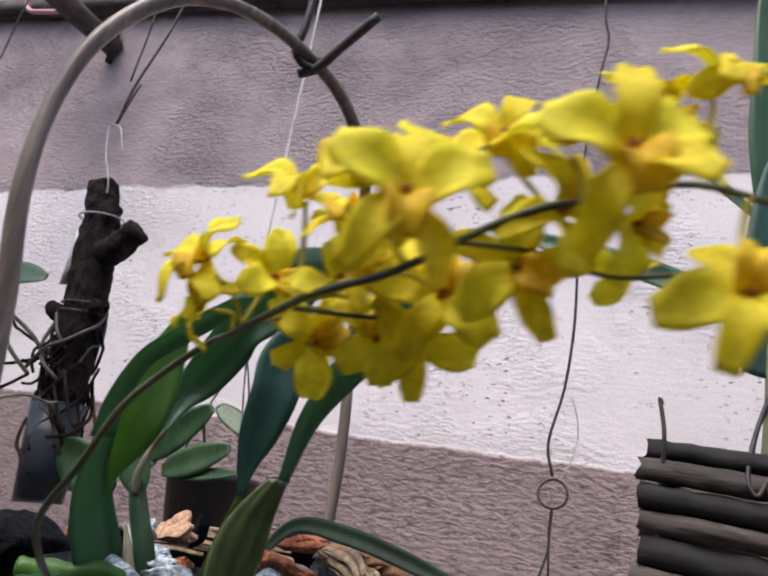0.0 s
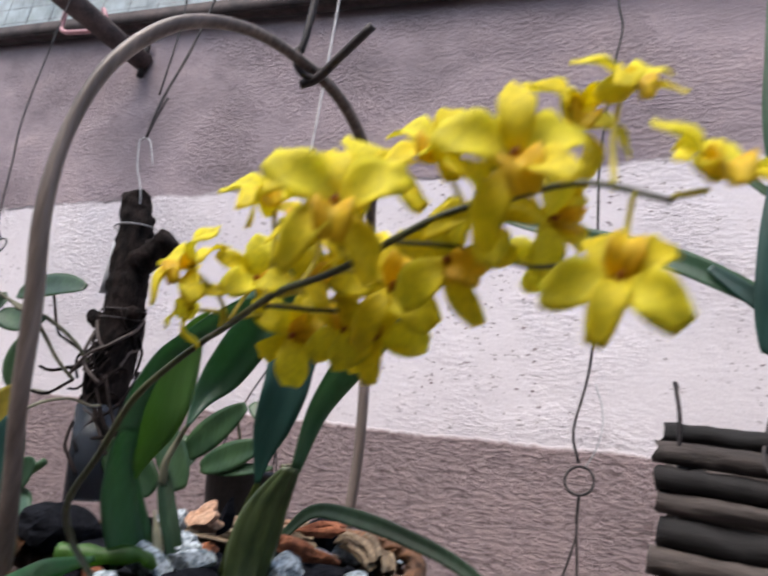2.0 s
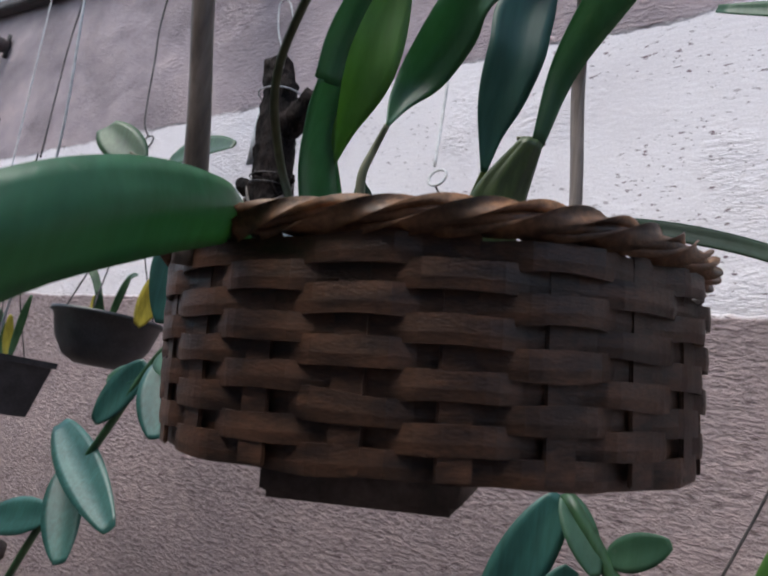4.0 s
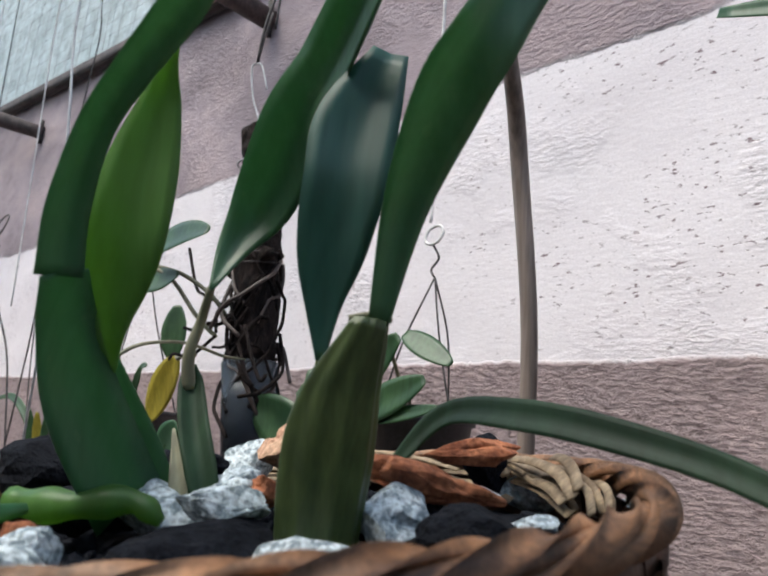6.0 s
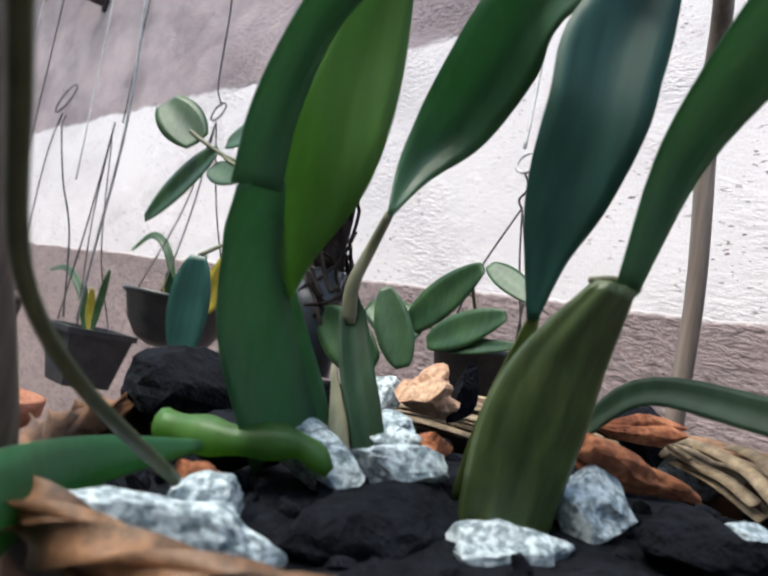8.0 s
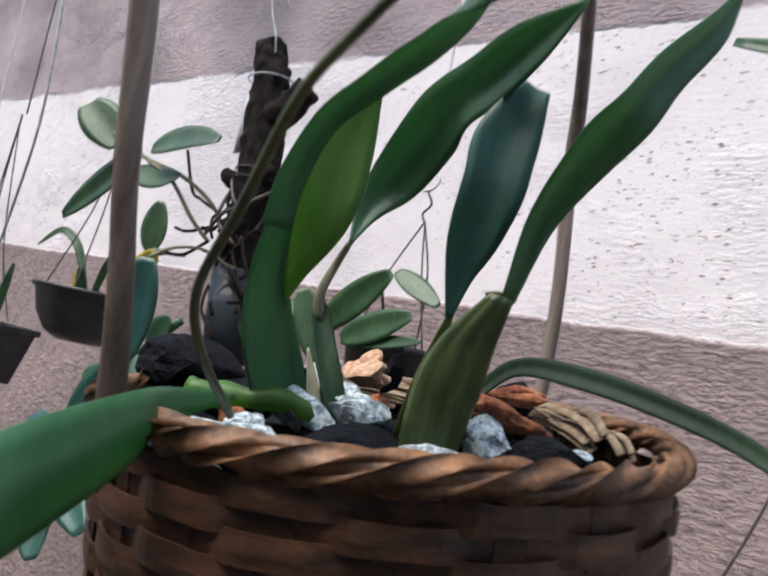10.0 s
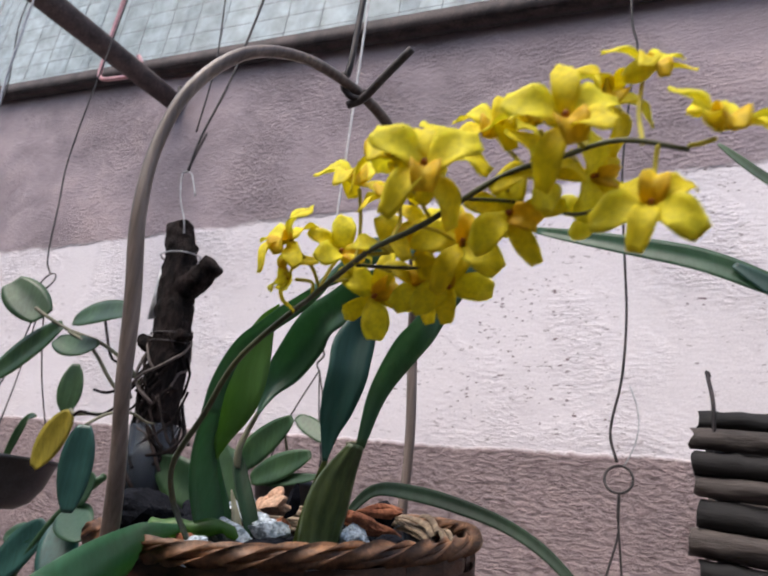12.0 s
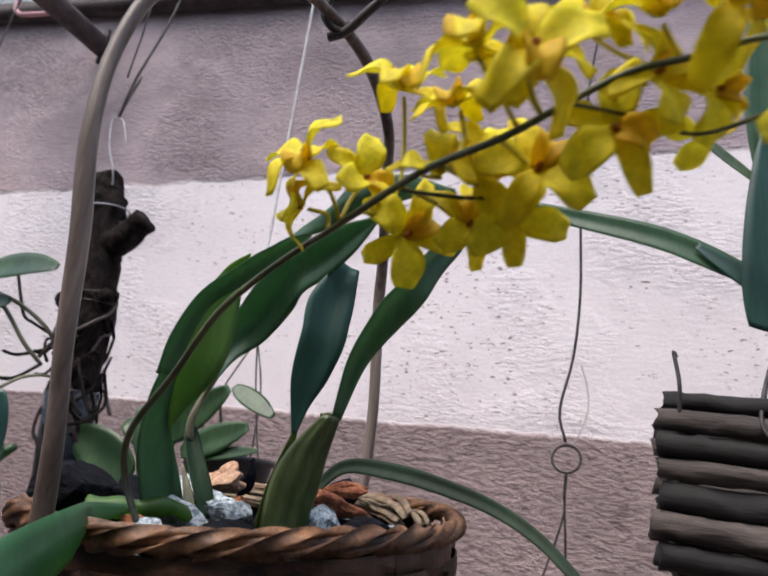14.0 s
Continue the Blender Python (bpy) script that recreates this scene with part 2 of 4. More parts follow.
def spline(points, n):
    """Catmull-Rom through the points, n steps in all, evenly by knot."""
    p = [Vector(q) for q in points]
    p = [2 * p[0] - p[1], *p, 2 * p[-1] - p[-2]]
    out, k = [], len(p) - 3
    for i in range(n + 1):
        u = i / n * k
        j = min(int(u), k - 1)
        t = u - j
        a, b, c, d = p[j:j + 4]
        out.append(0.5 * (2 * b + (c - a) * t + (2 * a - 5 * b + 4 * c - d) * t * t + (3 * b - a - 3 * c + d) * t ** 3))
    return out


def tube(bm, pts, radius, sides=8, caps=True):
    """A round rod along pts; radius is a number or a function of 0..1."""
    r = radius if callable(radius) else (lambda u: radius)
    side, rings, n = None, [], len(pts)
    for i, q in enumerate(pts):
        d = (pts[min(i + 1, n - 1)] - pts[max(i - 1, 0)]).normalized()
        if side is None:
            side = d.orthogonal().normalized()
        side = (side - d * side.dot(d)).normalized()
        up = d.cross(side)
        rr = r(i / (n - 1))
        rings.append([bm.verts.new(q + rr * (math.cos(a) * side + math.sin(a) * up)) for a in (2 * math.pi * k / sides for k in range(sides))])
    for a, b in zip(rings, rings[1:]):
        for k in range(sides):
            bm.faces.new((a[k], a[(k + 1) % sides], b[(k + 1) % sides], b[k]))
    if caps:
        bm.faces.new(rings[0][::-1])
        bm.faces.new(rings[-1])
    return bm


def rod(points, radius, steps=24, sides=8):
    return tube(bmesh.new(), spline(points, steps), radius, sides)


def blade(points, width, facing, fold=0.25, thick=0.0016, steps=28, cols=6, wave=0.0, twist=0.0, shape=None):
    """A leaf blade with thickness: spine, full width, the way its upper side faces, depth of its fold."""
    bm, spine = bmesh.new(), spline(points, steps)
    f0 = Vector(facing).normalized()
    shape = shape or (lambda u: max(0.03, min(1.0, 0.35 + 2.2 * u) * (1 - u ** 5) ** 0.6))
    rows, n = [], len(spine)
    for i, q in enumerate(spine):
        u = i / (n - 1)
        d = (spine[min(i + 1, n - 1)] - spine[max(i - 1, 0)]).normalized()
        s = d.cross(f0)
        s = s.normalized() if s.length > 1e-4 else d.orthogonal().normalized()
        if twist:
            s = Matrix.Rotation(twist * u, 3, d) @ s
        up = s.cross(d)
        w = 0.5 * width * shape(u)
        top, low = [], []
        for k in range(cols + 1):
            v = 2 * k / cols - 1
            lift = fold * w * abs(v) ** 1.1 + wave * width * math.sin(9 * u + 3 * v) * abs(v)
            c = q + s * (w * v) + up * lift
            th = thick * (1.05 - 0.8 * v * v)
            top.append(bm.verts.new(c + up * th * 0.5))
            low.append(bm.verts.new(c - up * th * 0.5))
        rows.append((top, low))
    for (a, b), (c, d) in zip(rows, rows[1:]):
        for k in range(cols):
            bm.faces.new((a[k], a[k + 1], c[k + 1], c[k]))
            bm.faces.new((b[k + 1], b[k], d[k], d[k + 1]))
        bm.faces.new((b[0], a[0], c[0], d[0]))
        bm.faces.new((a[cols], b[cols], d[cols], c[cols]))
    for a, b in (rows[0], rows[-1]):
        for k in range(cols):
            bm.faces.new((a[k], a[k + 1], b[k + 1], b[k]))
    return bm


def lump(size, seed, rough=0.25, cuts=3, facet=True):
    """An uneven stone of about that size (three lengths)."""
    bm = bmesh.new()
    bmesh.ops.create_icosphere(bm, subdivisions=cuts + 1, radius=0.5)
    off = Vector((seed * 3.7, seed * 1.3, seed * 7.1))
    for v in bm.verts:
        p = v.co.copy()
        k = 1 + rough * 2 * noise.noise(p * 2.2 + off) + 0.5 * rough * noise.noise(p * 6 + off)
        v.co = p * k
        if facet:
            for m in range(8):
                nrm = Vector((noise.noise(off + Vector((m, 0, 0.3))), noise.noise(off + Vector((0, m, 0.7))), noise.noise(off + Vector((0.2, 0, m))))).normalized()
                h = v.co.dot(nrm) - 0.31
                if h > 0:
                    v.co -= nrm * h * 0.9
        v.co *= 1 + 0.06 * noise.noise(p * 11 + off)
        v.co = Vector((v.co.x * size[0], v.co.y * size[1], v.co.z * size[2]))
    return bm


def box(bm, lo, hi, bevel=0.0):
    m = Matrix.Translation([(a + b) / 2 for a, b in zip(lo, hi)]) @ Matrix.Diagonal([b - a for a, b in zip(lo, hi)] + [1])
    r = bmesh.ops.create_cube(bm, size=1, matrix=m)
    if bevel:
        es = list({e for v in r["verts"] for e in v.link_edges})
        bmesh.ops.bevel(bm, geom=es, offset=bevel, segments=2, affect="EDGES")
    return bm


def lathe(bm, profile, sides=32, closed=True):
    """Turns (radius, height) pairs about z."""
    rings = [[bm.verts.new((r * math.cos(a), r * math.sin(a), z)) for a in (2 * math.pi * k / sides for k in range(sides))] for r, z in profile]
    for a, b in zip(rings, rings[1:]):
        for k in range(sides):
            bm.faces.new((a[k], a[(k + 1) % sides], b[(k + 1) % sides], b[k]))
    if closed:
        bm.faces.new(rings[0][::-1])
        bm.faces.new(rings[-1])
    return bm


# ---- the setting ----
def rail_z(x):
    return 2.405 - 0.107 * x


bm = bmesh.new()
xs = [-9.0, -6.0, -3.0, -1.5, 0.0, 1.5, 4.0]
front = [[bm.verts.new((x, 1.06, z)) for z in (0, rail_z(x) + 0.02)] for x in xs]
back = [[bm.verts.new((x, 1.22, z)) for z in (0, rail_z(x) + 0.02)] for x in xs]
for a, b, c, d in zip(front, front[1:], back, back[1:]):
    bm.faces.new((a[0], b[0], b[1], a[1]))
    bm.faces.new((d[0], c[0], c[1], d[1]))
    bm.faces.new((a[1], b[1], d[1], c[1]))
for a, b in ((front[0], back[0]), (front[-1], back[-1])):
    bm.faces.new((a[0], a[1], b[1], b[0]))
tagged(part("wall_north", bm, PLASTER, smooth=False), "pink-mauve plastered wall with a whitewashed band", "wall", kind="structure")
tagged(part("floor", box(bmesh.new(), (-9, -3.0, -0.1), (4, 1.06, 0.0)), SOIL, smooth=False), "dark earth floor of the yard", "floor", kind="structure")
# added out of view: walls and roof sheet limiting sky light on the near side
tagged(part("wall_south", box(bmesh.new(), (-9, -3.15, 0), (4, -3.0, 3.0)), CONCRETE, smooth=False), "plain grey rendered wall added out of view to close the yard", "wall", kind="structure")
tagged(part("wall_east", box(bmesh.new(), (3.85, -3.0, 0), (4, 1.06, 3.0)), CONCRETE, smooth=False), "plain grey rendered wall added out of view to close the yard", "wall", kind="structure")
tagged(part("wall_west", box(bmesh.new(), (-9.15, -3.0, 0), (-9, 1.06, 3.0)), CONCRETE, smooth=False), "plain grey rendered wall added out of view to close the yard", "wall", kind="structure")
tagged(part("ceiling", box(bmesh.new(), (-9, -3.15, 3.0), (4, -1.6, 3.03)), CONCRETE, smooth=False), "unseen roof sheet added to hold sky light off half the yard", "ceiling", kind="structure")

# sloping steel rail on the wall's top, wire netting and pale sheet above it
bm = bmesh.new()
x0, x1 = -6.6, 4.0
vs = [bm.verts.new((x, y, rail_z(x) + dz)) for x in (x0, x1) for y, dz in ((1.02, -0.022), (1.056, -0.022), (1.056, 0.024), (1.02, 0.024))]
for k in range(4):
    bm.faces.new((vs[k], vs[(k + 1) % 4], vs[4 + (k + 1) % 4], vs[4 + k]))
bm.faces.new(vs[:4][::-1])
bm.faces.new(vs[4:])
bmesh.ops.bevel(bm, geom=bm.edges[:], offset=0.004, segments=2, affect="EDGES")
tagged(part("steel_rail", bm, RUST), "rusty dark steel angle rail along the wall's top", "rail", kind="structure")
bm = bmesh.new()
for i in range(24):
    z = 0.06 + 0.055 * i
    tube(bm, [Vector((-6.4, 1.05, rail_z(-6.4) + z)), Vector((4, 1.05, rail_z(4) + z))], 0.0007, 4)
for i in range(92):
    x = -6.4 + 0.113 * i
    tube(bm, [Vector((x, 1.053, rail_z(x))), Vector((x + 0.05, 1.053, rail_z(x) + 1.35))], 0.0008, 4)
tagged(part("wire_netting", bm, PALE_WIRE), "thin wire netting above the rail", "netting", kind="stuff")
bm = bmesh.new()
vs = [bm.verts.new((x, 1.3 + 0.012 * (k % 2), rail_z(x) + dz)) for k, x in enumerate([-9 + 0.09 * i for i in range(145)]) for dz in (-0.3, 2.0)]
for k in range(144):
    bm.faces.new((vs[2 * k], vs[2 * k + 2], vs[2 * k + 3], vs[2 * k + 1]))
bmesh.ops.solidify(bm, geom=bm.faces[:], thickness=0.004)
tagged(part("backdrop_sheet", bm, SHEET), "pale teal corrugated plastic sheet behind the netting", "sheet", kind="structure")


def rafter(a, b):
    r = thing("roof_pole", "dark weathered pole running out from the wall", "pole", "roof poles", a)
    bm = rod([(0, 0, 0), (Vector(b) - Vector(a)) * 0.5 + Vector((0, 0, 0.006)), Vector(b) - Vector(a)], lambda u: 0.026 + 0.004 * math.sin(7 * u), 20, 12)
    part("pole", bm, RUST, r)
    bm = rod([(0, -0.005, -0.045), (0.004, -0.01, 0.05)], 0.008, 4, 8)
    part("bracket", bm, WIRE, r, "dark bent bracket end")
    return r


rafter((-1.30, 1.055, 2.42), (-1.42, -1.3, 2.47))
rafter((-2.775, 1.055, 2.52), (-3.35, 0.35, 2.70))
for y in (0.31, 0.615, 0.80):
    p = thing("roof_purlin", "dark weathered pole overhead carrying the hanging wires", "pole", "roof poles", (-2.5, y, 3.0))
    part("pole", rod([(-3, 0, 0), (0, 0, 0.004), (6.42, 0, 0)], 0.018, 12, 10), RUST, p)

# ---- the hanging basket ----
BASKET = pose(-0.2177, 0.3468, 1.394, 5.9, -4.7, 20)
R, DEEP = 0.1135, 0.077
basket = thing("hanging_basket", "round dark brown woven cane basket hanging by its cane handle", "basket", at=BASKET)
NST = 22


def weaver(row, z, tall):
    """One flat strip going in and out round the uprights."""
    bm, n = bmesh.new(), NST * 8
    rows = []
    for k in range(n):
        a = 2 * math.pi * k / n
        r = R * (1 - 0.035 * (-z / DEEP) ** 2) + 0.0019 * math.tanh(2.2 * math.sin(NST / 2 * a + row * math.pi)) + 0.0008 * noise.noise((7 * math.cos(a), 7 * math.sin(a), row))
        dz = 0.0015 * noise.noise((3 * math.cos(a), 3 * math.sin(a), row + 9.5))
        h = tall * (0.5 + 0.08 * noise.noise((5 * math.cos(a), 5 * math.sin(a), row + 30)))
        c, s = math.cos(a), math.sin(a)
        rows.append([bm.verts.new((rr * c, rr * s, z + zz + dz)) for rr, zz in ((r - 0.0005, -h), (r + 0.0004, -h), (r + 0.0008, -0.2 * h), (r + 0.0005, h), (r - 0.0005, h))])
    for a, b in zip(rows, rows[1:] + rows[:1]):
        for k in range(5):
            bm.faces.new((a[k], a[(k + 1) % 5], b[(k + 1) % 5], b[k]))
    return bm


NROW = 9
for i in range(NROW):
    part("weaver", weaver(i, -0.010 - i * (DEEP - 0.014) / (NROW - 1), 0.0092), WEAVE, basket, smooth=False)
st = bmesh.new()
box(st, (-0.0008, -0.0055, -DEEP), (0.0008, 0.0055, -0.004), 0.0006)
stake_mesh = bpy.data.meshes.new("upright")
st.to_mesh(stake_mesh)
st.free()
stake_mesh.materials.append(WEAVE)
for k in range(NST):
    a = 2 * math.pi * (k + 0.5) / NST
    o = new("upright", stake_mesh)
    o.parent = basket
    o.matrix_basis = Matrix.Rotation(a, 4, "Z") @ Matrix.Translation((R - 0.002, 0, 0))
# twisted rim
for s in range(3):
    bm = bmesh.new()
    n, turns = 360, 8
    rows = []
    for k in range(n):
        a = 2 * math.pi * k / n
        w = turns * a + s * 2 * math.pi / 3
        c = Vector(((R + 0.0004 + 0.0025 * math.cos(w)) * math.cos(a), (R + 0.0004 + 0.0025 * math.cos(w)) * math.sin(a), 0.0003 + 0.0028 * math.sin(w) + 0.0015 * noise.noise((2 * math.cos(a), 2 * math.sin(a), 3.3))))
        out = Vector((math.cos(a), math.sin(a), 0))
        wide = out * math.cos(w) + Vector((0, 0, 1)) * math.sin(w)
        along = (Vector((-math.sin(a), math.cos(a), 0)) * 0.8 + (Vector((0, 0, 1)) * math.cos(w) - out * math.sin(w)) * 0.6)
        rows.append([bm.verts.new(c + along * x * 0.0098 + wide * y * 0.0010) for x, y in ((-1, 0), (0, 1), (1, 0), (0, -1))])
    for a, b in zip(rows, rows[1:] + rows[:1]):
        for k in range(4):
            bm.faces.new((a[k], a[(k + 1) % 4], b[(k + 1) % 4], b[k]))
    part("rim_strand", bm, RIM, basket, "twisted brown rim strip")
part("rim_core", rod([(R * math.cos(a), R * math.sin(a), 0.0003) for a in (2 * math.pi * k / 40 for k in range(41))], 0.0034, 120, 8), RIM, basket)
bits, brng = bmesh.new(), random.Random(8)
for k in range(150):
    a, rr = brng.uniform(0, 2 * math.pi), 0.104 * math.sqrt(brng.random())
    s = brng.uniform(0.005, 0.013)
    one = lump((s, s * brng.uniform(0.6, 1), s * brng.uniform(0.4, 0.8)), k * 0.73, 0.3, 1)
    bmesh.ops.transform(one, matrix=pose(rr * math.cos(a), rr * math.sin(a), -0.009 - 0.006 * (rr / 0.104) ** 2 + brng.uniform(-0.002, 0.002), brng.uniform(0, 90), brng.uniform(0, 90), 0), verts=one.verts)
    tmp = bpy.data.meshes.new("tmp")
    one.to_mesh(tmp)
    one.free()
    bits.from_mesh(tmp)
    bpy.data.meshes.remove(tmp)
tagged(part("bark_litter", bits, COAL, basket, "loose black charcoal and bark bits", smooth=False), kind="stuff")
part("bottom_panel", lathe(bmesh.new(), [(0.02, -DEEP + 0.001), (R * 0.86, -DEEP), (R * 0.945, -DEEP + 0.003), (R * 0.9, -DEEP + 0.008), (0.02, -DEEP + 0.008)], 40), WEAVE, basket)
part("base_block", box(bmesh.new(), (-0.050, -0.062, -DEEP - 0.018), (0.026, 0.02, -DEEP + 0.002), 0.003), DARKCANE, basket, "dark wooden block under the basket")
bm = bmesh.new()
prof = [(0.004, -0.010), (0.03, -0.009), (0.06, -0.011), (0.09, -0.014), (0.104, -0.018), (0.102, -DEEP + 0.010), (0.004, -DEEP + 0.009)]
lathe(bm, prof, 48)
for v in bm.verts:
    if v.co.z > -0.02:
        v.co.z += 0.004 * noise.noise(v.co * 60)
part("potting_mix", bm, COAL, basket, "black charcoal and bark filling")
# loose pale straps frayed inside the far rim
rng = random.Random(4)
for k in range(34):
    a, span = radians(rng.uniform(2, 105)), radians(rng.uniform(18, 58))
    r0, z0 = rng.uniform(0.094, 0.104), rng.uniform(-0.010, 0.001)
    rise = rng.uniform(-0.001, 0.008)
    pts = [((r0 + 0.008 * f) * math.cos(a + span * f), (r0 + 0.008 * f) * math.sin(a + span * f), z0 + rise * f + 0.003 * math.sin(3 * f)) for f in (0, 0.35, 0.7, 1.0)]
    part("frayed_strap", blade(pts, rng.uniform(0.0020, 0.0046), (-0.5 * math.cos(a), -0.5 * math.sin(a), 0.8), 0.1, 0.0009, 10, 2, shape=lambda u: 1.0), STRAW, basket, "pale dry strap")
# cane handle
HOOP = [(-0.250, 0.237, 1.366), (-0.247, 0.232, 1.390), (-0.243, 0.223, 1.420), (-0.241, 0.213, 1.455), (-0.241, 0.205, 1.500), (-0.245, 0.198, 1.546), (-0.248, 0.200, 1.591), (-0.243, 0.209, 1.635), (-0.229, 0.231, 1.673), (-0.215, 0.268, 1.695),
        (-0.202, 0.313, 1.700), (-0.192, 0.355, 1.692), (-0.190, 0.398, 1.668), (-0.198, 0.426, 1.637), (-0.204, 0.454, 1.591), (-0.209, 0.471, 1.553), (-0.203, 0.474, 1.472), (-0.202, 0.471, 1.390)]
handle = part("handle", rod(HOOP, lambda u: 0.0044 - 0.0004 * math.sin(3 * u) + 0.0003 * math.sin(31 * u), 90, 12), BAMBOO, None, "bent weathered cane handle")
handle.parent, handle.matrix_parent_inverse = basket, BASKET.inverted()

hook = thing("hanging_hook", "thin dark iron hook holding the basket handle", "hook", at=(-0.204, 0.314, 1.698))
part("hook_rod", rod([(0.0, 0.0, 1.285), (0.0, 0.0, 0.5), (0.001, -0.004, 0.06), (-0.004, -0.005, 0.010), (0.0, -0.002, -0.004), (0.008, 0.004, -0.006), (0.012, 0.004, 0.0)], 0.0024, 40, 8), WIRE, hook)
part("hook_arm", rod([(-0.002, 0.003, -0.010), (0.010, 0.004, -0.006), (0.026, 0.0, 0.004), (0.05, -0.005, 0.020)], 0.0030, 14, 8), WIRE, hook)

# ---- stones, charcoal and tile chips lying in the basket ----
def stone(at, size, seed, mat, name, label, turn=0.0, rough=0.3):
    ob = part(name, lump(size, seed, rough), mat, smooth=False)
    ob.matrix_world = pose(*at, 12 * math.sin(seed), 10 * math.cos(2 * seed), turn)
    tagged(ob, label, name, name + "s in the basket")
    return ob


W = "rough grey-white gravel stone lying in the basket"
for i, (at, size) in enumerate([((-0.2391, 0.3169, 1.3875), (0.027, 0.022, 0.024)), ((-0.2128, 0.3225, 1.393), (0.030, 0.018, 0.013)), ((-0.1763, 0.3541, 1.392), (0.027, 0.022, 0.026)),
        ((-0.186, 0.455, 1.402), (0.038, 0.024, 0.024)), ((-0.1726, 0.4764, 1.393), (0.030, 0.02, 0.018)), ((-0.211, 0.258, 1.3755), (0.050, 0.019, 0.019)),
        ((-0.180, 0.3223, 1.380), (0.035, 0.02, 0.015)), ((-0.2857, 0.3853, 1.402), (0.026, 0.022, 0.022)), ((-0.230, 0.334, 1.397), (0.018, 0.014, 0.010)),
        ((-0.222, 0.270, 1.382), (0.02, 0.018, 0.014)), ((-0.19, 0.417, 1.399), (0.02, 0.016, 0.006)), ((-0.245, 0.352, 1.398), (0.022, 0.018, 0.010)), ((-0.15, 0.39, 1.393), (0.016, 0.014, 0.01))]):
    stone(at, size, 1.3 * i + 0.4, STONE, "gravel_stone", W, {1: 52, 2: 40, 3: 49, 5: 74, 6: 52}.get(i, 47 * i))
for i, (at, size) in enumerate([((-0.315, 0.318, 1.392), (0.056, 0.05, 0.036)), ((-0.203, 0.310, 1.377), (0.066, 0.034, 0.026)), ((-0.146, 0.36, 1.391), (0.036, 0.034, 0.02)),
        ((-0.200, 0.436, 1.410), (0.026, 0.022, 0.026)), ((-0.247, 0.388, 1.412), (0.012, 0.01, 0.028)), ((-0.2, 0.39, 1.398), (0.03, 0.026, 0.018)), ((-0.27, 0.31, 1.386), (0.04, 0.03, 0.02)),
        ((-0.178, 0.455, 1.403), (0.028, 0.02, 0.016)), ((-0.3, 0.36, 1.398), (0.035, 0.03, 0.022)), ((-0.15, 0.312, 1.384), (0.03, 0.026, 0.014))]):
    stone(at, size, 2.1 * i + 5.4, COAL, "charcoal_lump", "matt black charcoal lump lying in the basket", {1: 78}.get(i, 31 * i), 0.15)
for i, (at, size, m) in enumerate([((-0.1925, 0.4177, 1.414), (0.050, 0.014, 0.011), TERRA), ((-0.1765, 0.3702, 1.402), (0.050, 0.014, 0.012), TERRA), ((-0.2574, 0.3781, 1.409), (0.034, 0.024, 0.020), PALETERRA),
        ((-0.222, 0.341, 1.396), (0.016, 0.014, 0.014), TERRA), ((-0.165, 0.45, 1.402), (0.03, 0.014, 0.01), TERRA), ((-0.232, 0.272, 1.382), (0.014, 0.012, 0.012), TERRA)]):
    stone(at, size, 1.7 * i + 11.2, m, "tile_chip", "broken terracotta chip lying in the basket", {0: 70, 1: 62}.get(i, -38 + 9 * i), 0.38)

# ---- the flowering orchid ----
orchid = thing("flowering_orchid", "potted orchid with long dark leaves and a spray of yellow flowers", "orchid", at=(-0.21, 0.33, 1.39))
OI = Matrix.Translation((-0.21, 0.33, 1.39)).inverted()


def grown(name, bm, mat, label="", parent=None):
    ob = part(name, bm, mat, None, label)
    ob.parent = parent or orchid
    ob.matrix_parent_inverse = OI
    return ob


def taper(*widths):
    """Width along a blade, in metres, at even steps from its foot to its tip."""
    curve = [max(0.0008, q.x) for q in spline([(w, 0, 0) for w in widths], 60)]

    def shape(u):
        k = min(int(u * 60), 59)
        return curve[k] + (curve[k + 1] - curve[k]) * (u * 60 - k)
    return shape


VIEW = (0.75, -0.62, 0.1)
grown("leaf", blade([(-0.2545, 0.3113, 1.388), (-0.250, 0.289, 1.419), (-0.242, 0.277, 1.441), (-0.234, 0.2705, 1.4555)], 1.0, (0.99, -0.08, 0.1), 0.45, 0.0026, 26, shape=taper(0.0250, 0.0240, 0.0185, 0.0135)), GREEN, "thick dark green leaf base")
grown("leaf", blade([(-0.2335, 0.2698, 1.4535), (-0.2285, 0.267, 1.471), (-0.2173, 0.266, 1.4915), (-0.200, 0.2665, 1.504), (-0.183, 0.268, 1.517), (-0.163, 0.262, 1.528), (-0.136, 0.247, 1.532), (-0.104, 0.226, 1.525), (-0.076, 0.206, 1.512)], 1.0, (0.97, -0.22, 0.12), 0.45, 0.002, 40, shape=taper(0.0128, 0.0118, 0.0100, 0.0100, 0.0112, 0.0135, 0.0140, 0.0105, 0.002)), GREEN, "long arching dark green leaf")
